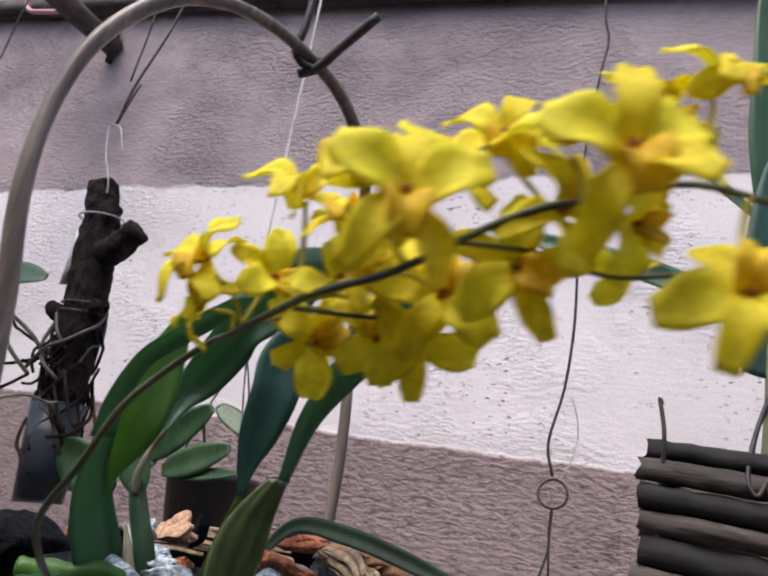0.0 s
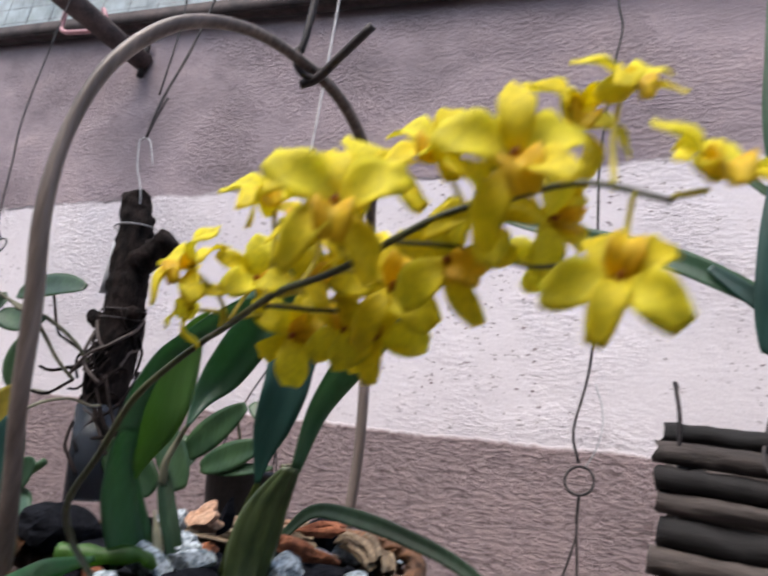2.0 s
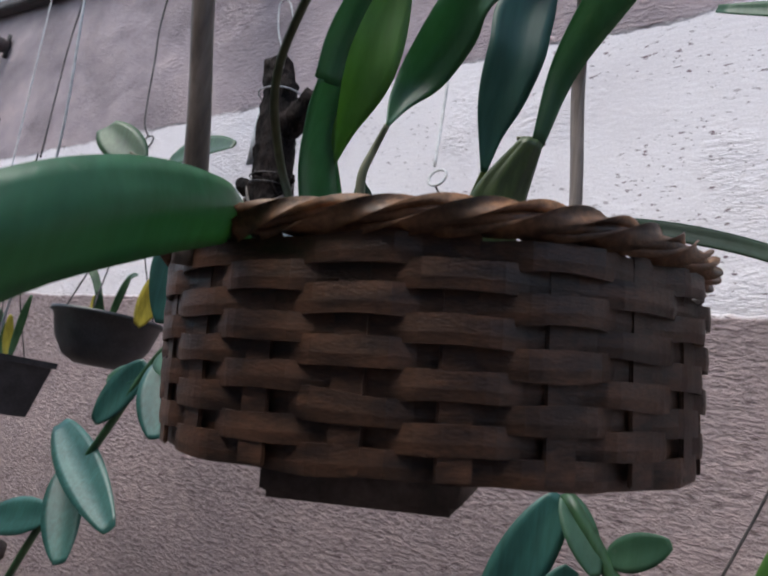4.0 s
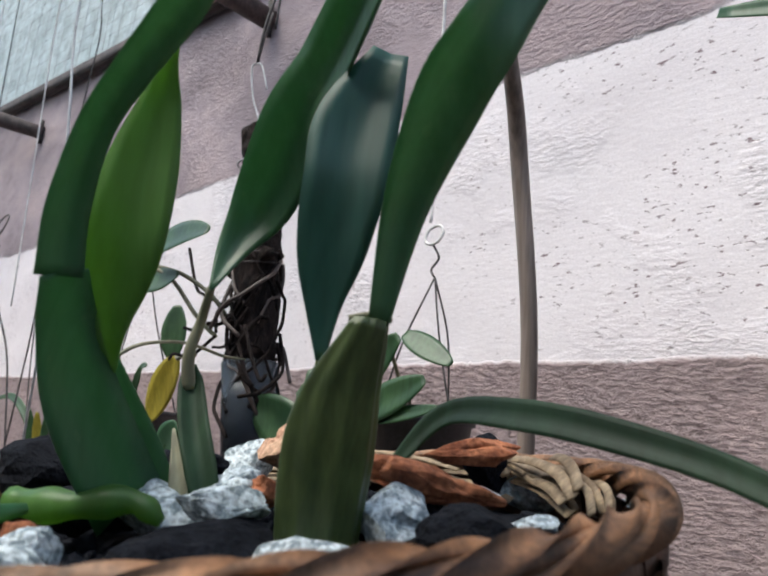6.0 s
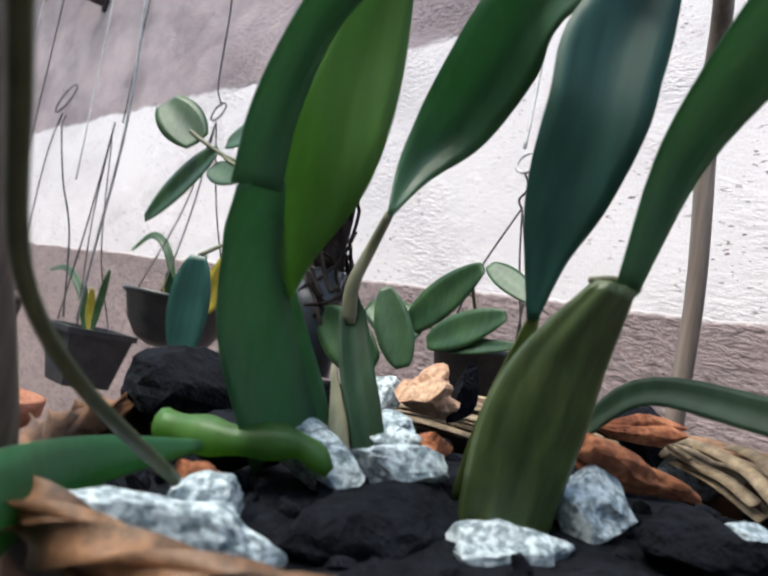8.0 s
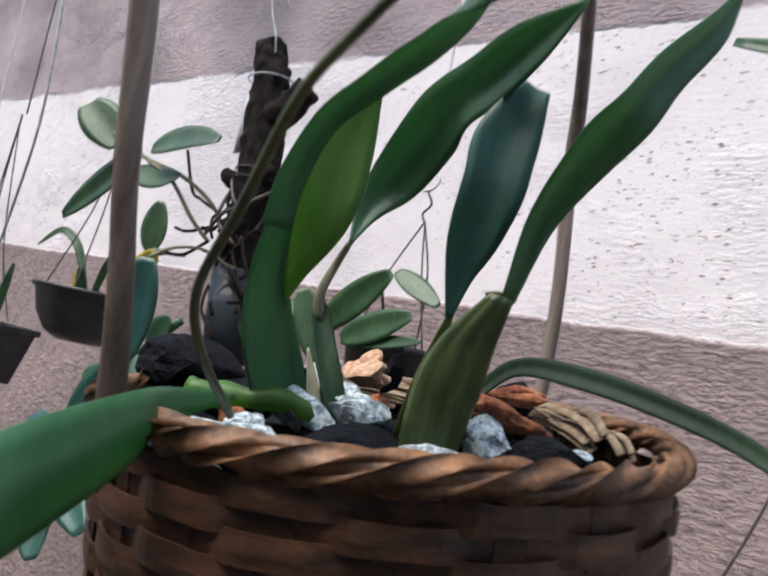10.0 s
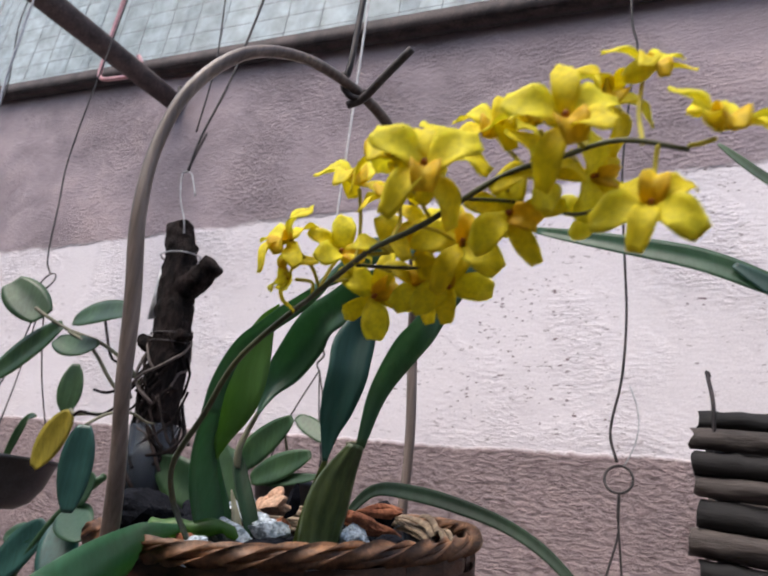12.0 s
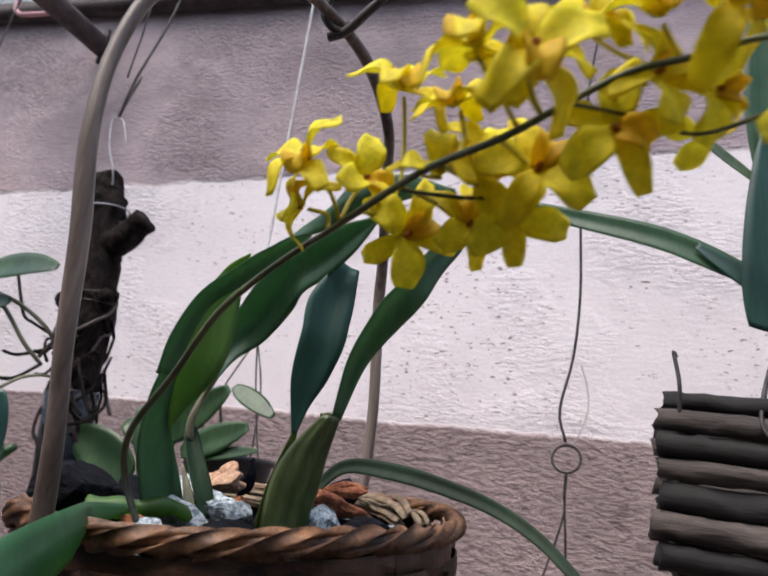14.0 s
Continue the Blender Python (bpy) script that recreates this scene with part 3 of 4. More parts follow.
grown("leaf", blade([(-0.2475, 0.2974, 1.4257), (-0.2385, 0.2894, 1.440), (-0.2303, 0.286, 1.456), (-0.2236, 0.2843, 1.473), (-0.220, 0.2846, 1.4943), (-0.2146, 0.2837, 1.5116), (-0.2045, 0.2796, 1.5209)], 1.0, (0.731, -0.672, 0.117), 0.35, 0.0018, 32, twist=-0.1, shape=taper(0.0012, 0.0130, 0.0245, 0.0225, 0.0125, 0.001)), BRIGHT, "bright green young leaf")
grown("leaf", blade([(-0.250, 0.325, 1.388), (-0.2505, 0.3165, 1.404), (-0.2505, 0.3075, 1.4185), (-0.245, 0.2965, 1.434)], 1.0, (0.78, -0.6, 0.1), 0.4, 0.002, 18, shape=taper(0.0100, 0.0095, 0.0080, 0.002)), GREEN, "inner leaf base")
grown("leaf", blade([(-0.2412, 0.3242, 1.462), (-0.2436, 0.3335, 1.4794), (-0.2364, 0.340, 1.4974), (-0.2158, 0.3363, 1.5226), (-0.1915, 0.329, 1.535), (-0.170, 0.320, 1.545), (-0.149, 0.313, 1.556)], 1.0, (0.734, -0.64, 0.226), 0.5, 0.002, 36, shape=taper(0.0016, 0.0125, 0.0235, 0.0270, 0.0240, 0.0190, 0.002)), GREEN)
grown("leaf", blade([(-0.1905, 0.3329, 1.4373), (-0.1887, 0.3305, 1.4552), (-0.185, 0.329, 1.4722), (-0.181, 0.3283, 1.490), (-0.1807, 0.3303, 1.508), (-0.1744, 0.3362, 1.5354)], 1.0, (0.718, -0.689, 0.099), 0.4, 0.002, 34, twist=-0.11, shape=taper(0.0028, 0.0105, 0.0195, 0.0240, 0.0260, 0.0255, 0.0120)), BLUEGREEN)
grown("leaf", blade([(-0.167, 0.3315, 1.4465), (-0.1597, 0.3303, 1.4791), (-0.1437, 0.3251, 1.5031), (-0.131, 0.324, 1.517), (-0.1235, 0.330, 1.5345), (-0.1125, 0.341, 1.556), (-0.106, 0.3472, 1.575)], 1.0, (0.875, -0.466, 0.134), 0.45, 0.002, 34, twist=0.17, shape=taper(0.0060, 0.0134, 0.0195, 0.0185, 0.0160, 0.0120, 0.003)), GREEN)
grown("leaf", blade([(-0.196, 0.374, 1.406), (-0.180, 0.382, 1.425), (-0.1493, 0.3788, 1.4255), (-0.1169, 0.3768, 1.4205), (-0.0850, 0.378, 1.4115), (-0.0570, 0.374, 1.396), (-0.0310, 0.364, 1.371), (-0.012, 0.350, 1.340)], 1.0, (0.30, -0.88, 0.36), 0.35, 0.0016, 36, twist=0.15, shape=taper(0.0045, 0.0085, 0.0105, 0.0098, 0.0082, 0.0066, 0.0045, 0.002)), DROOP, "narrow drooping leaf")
grown("leaf", blade([(-0.237, 0.275, 1.390), (-0.2345, 0.2489, 1.385), (-0.218, 0.2256, 1.380), (-0.2055, 0.190, 1.3675), (-0.2025, 0.158, 1.349), (-0.209, 0.132, 1.322), (-0.222, 0.112, 1.288)], 1.0, (-0.953, -0.232, 0.193), 0.3, 0.002, 34, twist=0.70, shape=taper(0.0030, 0.0125, 0.0215, 0.0275, 0.0270, 0.0220, 0.004)), LOWLEAF, "broad low blue-green leaf")
grown("leaf", blade([(-0.206, 0.343, 1.386), (-0.200, 0.340, 1.412), (-0.1905, 0.3335, 1.4385)], 1.0, VIEW, 0.5, 0.0016, 18, shape=taper(0.0115, 0.0105, 0.003)), OLIVE, "yellow-green sheath")

# ridged pseudobulb
bm = bmesh.new()
ax = spline([(-0.191, 0.338, 1.376), (-0.187, 0.335, 1.402), (-0.180, 0.332, 1.426), (-0.1685, 0.3305, 1.4475)], 22)
rows = []
e1 = Vector((0.62, 0.75, -0.1)).normalized()
e2 = Vector((0.75, -0.62, 0.1)).normalized()
for i, q in enumerate(ax):
    u = i / 22
    w = 0.0126 * (0.72 + 0.33 * math.sin(math.pi * (0.15 + 0.75 * u))) * (1 - 0.50 * (max(0, u - 0.45) / 0.55) ** 1.6)
    rows.append([bm.verts.new(q + e1 * w * math.cos(a) * (1 + 0.04 * math.cos(9 * a)) + e2 * 0.62 * w * math.sin(a) * (1 + 0.07 * math.cos(9 * a + 1))) for a in (2 * math.pi * k / 54 for k in range(54))])
for a, b in zip(rows, rows[1:]):
    for k in range(54):
        bm.faces.new((a[k], a[(k + 1) % 54], b[(k + 1) % 54], b[k]))
bm.faces.new(rows[0][::-1])
bm.faces.new(rows[-1])
grown("pseudobulb", bm, BULB, "ridged olive-green pseudobulb")
grown("bulb_collar", rod([(-0.1730, 0.3262, 1.4478), (-0.1685, 0.3303, 1.4492), (-0.1640, 0.3345, 1.4478)], 0.0008, 8, 6), HUSK, "pale papery collar")
grown("shoot", rod([(-0.254, 0.329, 1.428), (-0.253, 0.3265, 1.440), (-0.249, 0.327, 1.452), (-0.2415, 0.3245, 1.463)], lambda u: 0.0026 - 0.0012 * u, 16, 10), HUSK, "thin grey-green shoot in a dry sheath")
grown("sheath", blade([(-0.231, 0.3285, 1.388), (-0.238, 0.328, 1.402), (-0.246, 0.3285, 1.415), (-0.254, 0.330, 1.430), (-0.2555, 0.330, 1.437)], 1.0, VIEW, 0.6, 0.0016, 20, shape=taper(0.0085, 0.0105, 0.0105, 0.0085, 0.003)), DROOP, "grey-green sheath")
grown("husk", blade([(-0.238, 0.322, 1.388), (-0.243, 0.3225, 1.400), (-0.250, 0.323, 1.414)], 1.0, VIEW, 0.5, 0.001, 12, shape=taper(0.007, 0.005, 0.001)), HUSK, "dry papery sheath")
grown("rhizome", rod([(-0.272, 0.284, 1.388), (-0.252, 0.292, 1.389), (-0.236, 0.304, 1.392), (-0.228, 0.310, 1.387)], lambda u: (0.0050 - 0.0008 * math.sin(20 * u)) * (1 - 0.6 * u ** 3), 26, 10), BRIGHT, "yellow-green creeping rhizome")

# flower stalk
STEM = [(-0.222, 0.261, 1.386), (-0.210, 0.233, 1.404), (-0.197, 0.215, 1.420), (-0.173, 0.202, 1.440), (-0.153, 0.192, 1.460), (-0.138, 0.190, 1.473), (-0.120, 0.186, 1.482), (-0.105, 0.175, 1.485), (-0.068, 0.150, 1.487), (-0.044, 0.140, 1.492), (-0.019, 0.137, 1.501), (-0.004, 0.139, 1.508), (0.013, 0.138, 1.508), (0.030, 0.142, 1.507)]
grown("flower_stalk", rod([Vector(q) + Vector((0, 0, 0.0012 * (-1) ** k if k > 5 else 0)) for k, q in enumerate(STEM)], lambda u: 0.0015 - 0.0008 * u, 80, 8), STALK, "dark thin arching flower stalk")
grown("side_stalk", rod([(-0.03, 0.138, 1.497), (-0.016, 0.15, 1.5), (-0.002, 0.155, 1.497), (0.012, 0.14, 1.492)], 0.0006, 20, 6), STALK)
grown("side_stalk", rod([(-0.075, 0.155, 1.486), (-0.06, 0.165, 1.488), (-0.045, 0.168, 1.489)], 0.0006, 14, 6), STALK)


def petal(length, width, curl, seed):
    """A cupped petal along +y with its face to +z."""
    pts = [(0, 0, 0), (0, length * 0.35, curl * length * 0.08), (0, length * 0.7, curl * length * 0.02), (0.02 * length * math.sin(seed), length, -curl * length * 0.2)]
    return blade(pts, width, (0, 0, 1), 0.22, 0.0005, 12, 6, 0.11, shape=lambda u: max(0.12, math.sin(math.pi * (0.08 + 0.78 * u ** 1.15)) ** 0.7))


def meshed(name, bm, mat):
    me = bpy.data.meshes.new(name)
    for f in bm.faces:
        f.smooth = True
    bm.to_mesh(me)
    bm.free()
    me.materials.append(mat)
    return me


PETALS = [meshed("petal", petal(0.0145, 0.0096, 0.8 + 0.6 * math.sin(k), k), PETAL) for k in range(4)]
SEPALS = [meshed("sepal", petal(0.0150, 0.0066, 1.0 + 0.7 * math.cos(2 * k), k + 9), SEPAL) for k in range(4)]
lipbm = blade([(0, 0, 0), (0, -0.003, 0.0035), (0, -0.0065, 0.004), (0, -0.0095, 0.001)], 0.0075, (0, 0, 1), 0.75, 0.0006, 10, 6, 0.08, shape=lambda u: 0.45 + 0.55 * math.sin(math.pi * u) + 0.25 * u)
LIPM = meshed("lip", lipbm, LIP)
colbm = rod([(0, 0, 0), (0, 0.001, 0.003), (0, -0.0005, 0.0058)], lambda u: 0.0016 - 0.0004 * u, 8, 8)
COLM = meshed("column", colbm, CREST)


def flower(at, face, spin, size, seed, wide=1.0):
    """Two petals, three sepals, a lip and a column on a thin stalk; face: the way it looks."""
    rnd = random.Random(seed)
    ctr, hub = Vector(at), (Vector(face) + Vector((0, 0, 0.3))).normalized()
    m = Matrix.Translation(ctr) @ hub.to_track_quat("Z", "Y").to_matrix().to_4x4() @ Matrix.Rotation(radians(spin), 4, "Z") @ Matrix.Scale(size, 4)
    near = min(spline(STEM, 60), key=lambda q: (q - ctr).length)
    fl = grown("flower", rod([near, (near + ctr) * 0.5 + Vector((0, 0, 0.003)) - hub * 0.004, ctr - hub * 0.002], 0.0007, 12, 6), PEDICEL, "yellow orchid flower on a thin stalk")

    def bit(name, me, angle, tip):
        o = new(name, me)
        o.parent = fl
        o.matrix_basis = m @ Matrix.Rotation(radians(angle), 4, "Z") @ Matrix.Rotation(radians(tip), 4, "X")
        return o

    for a in (68, -68):
        bit("petal", PETALS[rnd.randrange(4)], a + rnd.uniform(-10, 10), rnd.uniform(-6, 44) * wide)
    for a in (0, 142, -142):
        bit("sepal", SEPALS[rnd.randrange(4)], a + rnd.uniform(-9, 9), rnd.uniform(-25, 40) * wide)
    bit("lip", LIPM, rnd.uniform(-6, 6), rnd.uniform(-8, 10)).scale *= 0.85
    bit("column", COLM, 0, 0).scale *= 0.6


FLOWERS = [
    ((-0.107, 0.158, 1.499), (-0.2, -0.8, 0.3), 10, 0.95), ((-0.096, 0.176, 1.501), (0.5, -0.7, -0.2), 70, 0.9), ((-0.082, 0.182, 1.485), (0.4, -0.6, -0.5), 130, 1.0),
    ((-0.036, 0.121, 1.498), (0.45, -0.85, -0.1), 8, 1.05), ((-0.040, 0.163, 1.494), (0.3, -0.8, -0.3), 160, 1.05), ((-0.026, 0.148, 1.526), (0.3, -0.9, 0.2), -12, 0.95),
    ((0.003, 0.120, 1.505), (0.25, -0.9, -0.15), 12, 1.0), ((0.006, 0.155, 1.534), (0.6, -0.5, 0.4), -30, 1.0), ((0.0215, 0.134, 1.486), (0.12, -0.95, -0.3), 170, 0.9),
    ((0.037, 0.140, 1.509), (0.3, -0.6, 0.5), 0, 1.0), ((0.002, 0.157, 1.510), (0.5, -0.5, -0.5), 100, 0.85), ((-0.020, 0.151, 1.497), (0.1, -0.8, -0.5), 60, 0.95),
    ((-0.077, 0.152, 1.516), (0.1, -0.8, 0.4), 30, 0.95), ((-0.040, 0.139, 1.511), (0.6, -0.7, 0.2), -50, 0.95), ((-0.056, 0.167, 1.500), (0.2, -0.9, 0.1), 40, 0.9),
    ((-0.047, 0.171, 1.483), (0.2, -0.8, -0.5), 190, 0.9), ((-0.060, 0.150, 1.508), (-0.3, -0.7, 0.5), 20, 0.85),
    ((-0.066, 0.160, 1.494), (0.2, -0.7, 0.4), 80, 0.9), ((-0.010, 0.140, 1.520), (-0.2, -0.8, 0.5), 35, 0.95), ((0.018, 0.152, 1.540), (0.5, -0.7, 0.6), 15, 0.85),
    ((-0.050, 0.128, 1.508), (0.0, -0.6, 0.7), -25, 0.95), ((-0.012, 0.146, 1.507), (0.7, -0.6, 0.1), 120, 0.9), ((-0.062, 0.178, 1.486), (0.5, -0.7, -0.4), 210, 0.85),
    ((-0.112, 0.168, 1.489), (-0.5, -0.7, -0.2), 150, 0.8),
]
for i, (at, face, spin, size) in enumerate(FLOWERS):
    flower(at, face, spin, 1.12 * size, 40 + i)
for at, tip in (((-0.010, 0.163, 1.506), (-0.001, 0.164, 1.503)), ((-0.006, 0.168, 1.496), (0.002, 0.166, 1.501)), ((0.012, 0.150, 1.538), (0.022, 0.149, 1.541))):
    a, b = Vector(at), Vector(tip)
    grown("flower_bud", rod([a, (a * 2 + b) / 3, (a + b * 2) / 3, b], lambda u: 0.0006 + 0.0028 * math.sin(math.pi * min(1, 0.1 + 0.88 * u)), 12, 10), PETAL, "closed yellow-green bud")

# ---- mounted log beside the wall ----
log = thing("mounted_log", "dark rough-barked branch with clinging roots, hung by wire", "log", at=(-0.74, 0.70, 1.38))
LI = Matrix.Translation((-0.74, 0.70, 1.38)).inverted()


def under(owner, inv, name, bm, mat, label=""):
    ob = part(name, bm, mat, None, label)
    ob.parent, ob.matrix_parent_inverse = owner, inv
    return ob


def barky(points, radius, seed, steps=46, sides=22):
    bm = rod(points, radius, steps, sides)
    for v in bm.verts:
        k = noise.noise(Vector((v.co.x * 90, v.co.y * 90, v.co.z * 24 + seed))) + 0.6 * noise.noise(v.co * 150)
        v.co += Vector((0.006 * k, 0.006 * noise.noise(v.co * 70 + Vector((seed, 0, 0))), 0.002 * noise.noise(v.co * 110)))
    return bm


under(log, LI, "trunk", barky([(-0.777, 0.70, 1.832), (-0.768, 0.70, 1.80), (-0.757, 0.70, 1.765), (-0.745, 0.70, 1.69), (-0.735, 0.70, 1.62), (-0.722, 0.70, 1.50)], lambda u: 0.019 + 0.010 * min(1, u * 1.8) - 0.005 * max(0, u - .6), 3), BARK)
under(log, LI, "side_stub", barky([(-0.745, 0.698, 1.705), (-0.716, 0.696, 1.722), (-0.690, 0.695, 1.742), (-0.678, 0.694, 1.752)], lambda u: 0.020 - 0.002 * u, 8, 16, 14), BARK)
under(log, LI, "side_stub", barky([(-0.73, 0.695, 1.622), (-0.712, 0.688, 1.632), (-0.697, 0.685, 1.638)], lambda u: 0.012 - 0.004 * u, 15, 8, 10), BARK)
under(log, LI, "side_stub", barky([(-0.745, 0.69, 1.61), (-0.772, 0.684, 1.625), (-0.784, 0.684, 1.630)], lambda u: 0.013 - 0.004 * u, 25, 8, 10), BARK)
rng = random.Random(11)
for z in (1.772, 1.640, 1.628):
    cx = -0.757 + (1.765 - z) * 0.16
    pts = [(cx + 0.031 * math.cos(a), 0.70 + 0.031 * math.sin(a), z + 0.004 * math.sin(a + z * 50)) for a in (2 * math.pi * k / 20 for k in range(21))]
    under(log, LI, "tie_wire", rod(pts, 0.0012, 40, 6), PALE_WIRE if z > 1.7 else WIRE)
for k in range(34):
    a = rng.uniform(0, 2 * math.pi)
    z0 = rng.uniform(1.50, 1.64)
    cx = -0.757 + (1.765 - z0) * 0.155
    r = 0.031
    pts = []
    for j in range(6):
        b = a + (j * 0.45 if k % 2 else -j * 0.45)
        zz = z0 - 0.018 * j + rng.uniform(-0.01, 0.01)
        rr = r + (0.004 * j if k % 3 == 0 else 0) + rng.uniform(-0.002, 0.003)
        pts.append((cx + rr * math.cos(b), 0.70 + rr * math.sin(b), zz))
    under(log, LI, "root", rod(pts, 0.0018 + rng.random() * 0.001, 18, 6), BARK if k % 5 else DARKCANE)
for pts in ([(-0.70, 0.665, 1.54), (-0.672, 0.66, 1.50), (-0.652, 0.66, 1.474), (-0.642, 0.66, 1.48)], [(-0.71, 0.665, 1.52), (-0.68, 0.66, 1.482), (-0.664, 0.66, 1.468)], [(-0.76, 0.665, 1.53), (-0.80, 0.66, 1.507), (-0.852, 0.665, 1.511), (-0.87, 0.67, 1.505)],
            [(-0.76, 0.665, 1.55), (-0.80, 0.66, 1.54), (-0.835, 0.665, 1.545)], [(-0.755, 0.665, 1.57), (-0.79, 0.66, 1.585), (-0.82, 0.665, 1.60), (-0.86, 0.67, 1.66)]):
    under(log, LI, "root", rod(pts, 0.0022, 16, 6), BARK)
cup = lathe(bmesh.new(), [(0.026, 0.0), (0.030, 0.0), (0.036, 0.125), (0.0345, 0.125), (0.0285, 0.003), (0.026, 0.003)], 32)
bmesh.ops.transform(cup, matrix=pose(-0.712, 0.70, 1.375, 0, -7, 0), verts=cup.verts)
o = under(log, LI, "plastic_cup", cup, CUP, "cloudy clear plastic cup")
o.visible_shadow = False
fill = lathe(bmesh.new(), [(0.005, 0.004), (0.027, 0.005), (0.031, 0.085), (0.005, 0.088)], 24)
bmesh.ops.transform(fill, matrix=pose(-0.712, 0.70, 1.375, 0, -7, 0), verts=fill.verts)
under(log, LI, "cup_filling", fill, COAL)
under(log, LI, "plant_label", box(bmesh.new(), (-0.806, 0.705, 1.67), (-0.792, 0.7065, 1.765), 0.0004), PALE_WIRE, "pale spotted plastic tag")
lw = thing("log_hanger", "bent hanging wire between roof pole and log", "wire", at=(-0.766, 0.678, 1.92))
part("wire", rod([(0.046, 0.122, 1.075), (0.035, 0.06, 0.50), (0.02, 0.03, 0.22), (0.012, 0.0, 0.07), (0.0, 0.0, 0.0)], 0.0022, 20, 6), WIRE, lw)
part("wire", rod([(0.022, 0.0, 0.07), (0.008, 0.0, 0.03), (0.0, 0.0, 0.0)], 0.0018, 10, 6), WIRE, lw)
part("pale_hook", rod([(0.0, 0.0, 0.0), (-0.012, 0.0, -0.005), (-0.004, 0.002, -0.05), (0.012, 0.004, -0.085), (0.014, 0.01, -0.11), (0.004, 0.014, -0.115)], 0.0014, 24, 6), PALE_WIRE, lw)
part("pale_hook", rod([(0.0, 0.0, 0.0), (0.012, 0.0, -0.01), (0.03, 0.0, -0.05)], 0.0012, 12, 6), PALE_WIRE, lw)


# ---- hanging wires ----
def hanger(points, label="thin dark hanging wire", radius=0.0018, mat=WIRE, ring=None, legs=(), sides=6):
    p0 = Vector(points[-1])
    h = thing("hanging_wire", label, "wire", "hanging wires", p0)
    part("wire", rod([Vector(p) - p0 for p in points], radius, 40, sides), mat, h)
    if ring:
        c = Vector(ring[0]) - p0
        r = ring[1]
        part("ring", rod([c + Vector((r * math.cos(a), 0.3 * r * math.sin(a), r * math.sin(a))) for a in (2 * math.pi * k / 14 for k in range(15))], radius * 0.9, 40, 6), mat, h)
    for leg in legs:
        part("wire_leg", rod([Vector(p) - p0 for p in leg], radius * 0.8, 20, 6), mat, h)
    return h


hanger([(-0.078, 0.815, 2.99), (-0.080, 0.815, 2.35), (-0.082, 0.815, 2.16), (-0.074, 0.815, 2.10), (-0.082, 0.815, 2.04), (-0.094, 0.815, 1.90), (-0.091, 0.815, 1.78), (-0.088, 0.815, 1.69), (-0.093, 0.815, 1.61), (-0.106, 0.815, 1.545), (-0.098, 0.815, 1.508)],
       ring=((-0.096, 0.815, 1.489), 0.016), legs=[[(-0.096, 0.815, 1.473), (-0.097, 0.815, 1.45), (-0.098, 0.815, 1.42), (-0.125, 0.80, 1.33), (-0.16, 0.78, 1.24)],
       [(-0.095, 0.815, 1.473), (-0.096, 0.815, 1.44), (-0.094, 0.815, 1.41), (-0.09, 0.83, 1.33), (-0.08, 0.85, 1.24)]])
# faint pale curve beside the dark wire, built as a thin rod
hanger([(-0.084, 0.815, 1.60), (-0.076, 0.815, 1.575), (-0.074, 0.815, 1.55), (-0.080, 0.815, 1.525), (-0.090, 0.815, 1.505)], "thin pale curved line above the ring", 0.0009, PALE_WIRE)
hanger([(-0.57, 0.80, 2.99), (-0.567, 0.83, 2.39), (-0.557, 0.828, 1.84), (-0.540, 0.805, 1.685)], "thin white string holding a pot", 0.0022, STRING,
       ring=((-0.529, 0.80, 1.665), 0.013))
hanger([(-0.529, 0.80, 1.652), (-0.520, 0.80, 1.635), (-0.530, 0.80, 1.622), (-0.524, 0.80, 1.610)], "twisted wire with three legs to a pot", 0.0015,
       legs=[[(-0.524, 0.80, 1.612), (-0.56, 0.79, 1.53), (-0.58, 0.78, 1.445)], [(-0.524, 0.80, 1.612), (-0.505, 0.79, 1.54), (-0.475, 0.78, 1.445)], [(-0.524, 0.80, 1.612), (-0.515, 0.82, 1.54), (-0.52, 0.835, 1.445)]])
hanger([(-1.24, 0.80, 2.99), (-1.24, 0.78, 2.45), (-1.25, 0.77, 2.10), (-1.235, 0.77, 1.97), (-1.215, 0.77, 1.84), (-1.19, 0.77, 1.80)], ring=((-1.19, 0.77, 1.783), 0.019),
       legs=[[(-1.19, 0.77, 1.764), (-1.21, 0.76, 1.60), (-1.241, 0.727, 1.438)], [(-1.19, 0.77, 1.764), (-1.16, 0.75, 1.60), (-1.10, 0.70, 1.438)], [(-1.19, 0.77, 1.764), (-1.18, 0.81, 1.60), (-1.15, 0.86, 1.435)]])
hanger([(-0.935, 0.80, 2.99), (-0.93, 0.80, 2.6), (-0.927, 0.80, 2.476), (-0.904, 0.80, 2.27), (-0.91, 0.80, 2.1)])
hanger([(-1.67, 0.80, 2.99), (-1.66, 0.77, 2.62), (-1.63, 0.77, 2.45), (-1.603, 0.77, 2.33), (-1.625, 0.77, 2.12), (-1.60, 0.77, 1.8)])
hanger([(-1.27, 0.615, 2.99), (-1.27, 0.60, 2.6), (-1.268, 0.60, 2.17), (-1.211, 0.60, 1.948), (-1.20, 0.62, 1.703), (-1.30, 0.66, 1.50), (-1.375, 0.69, 1.36)], "pale blue-green hanging cord", 0.0024, PALE_WIRE)
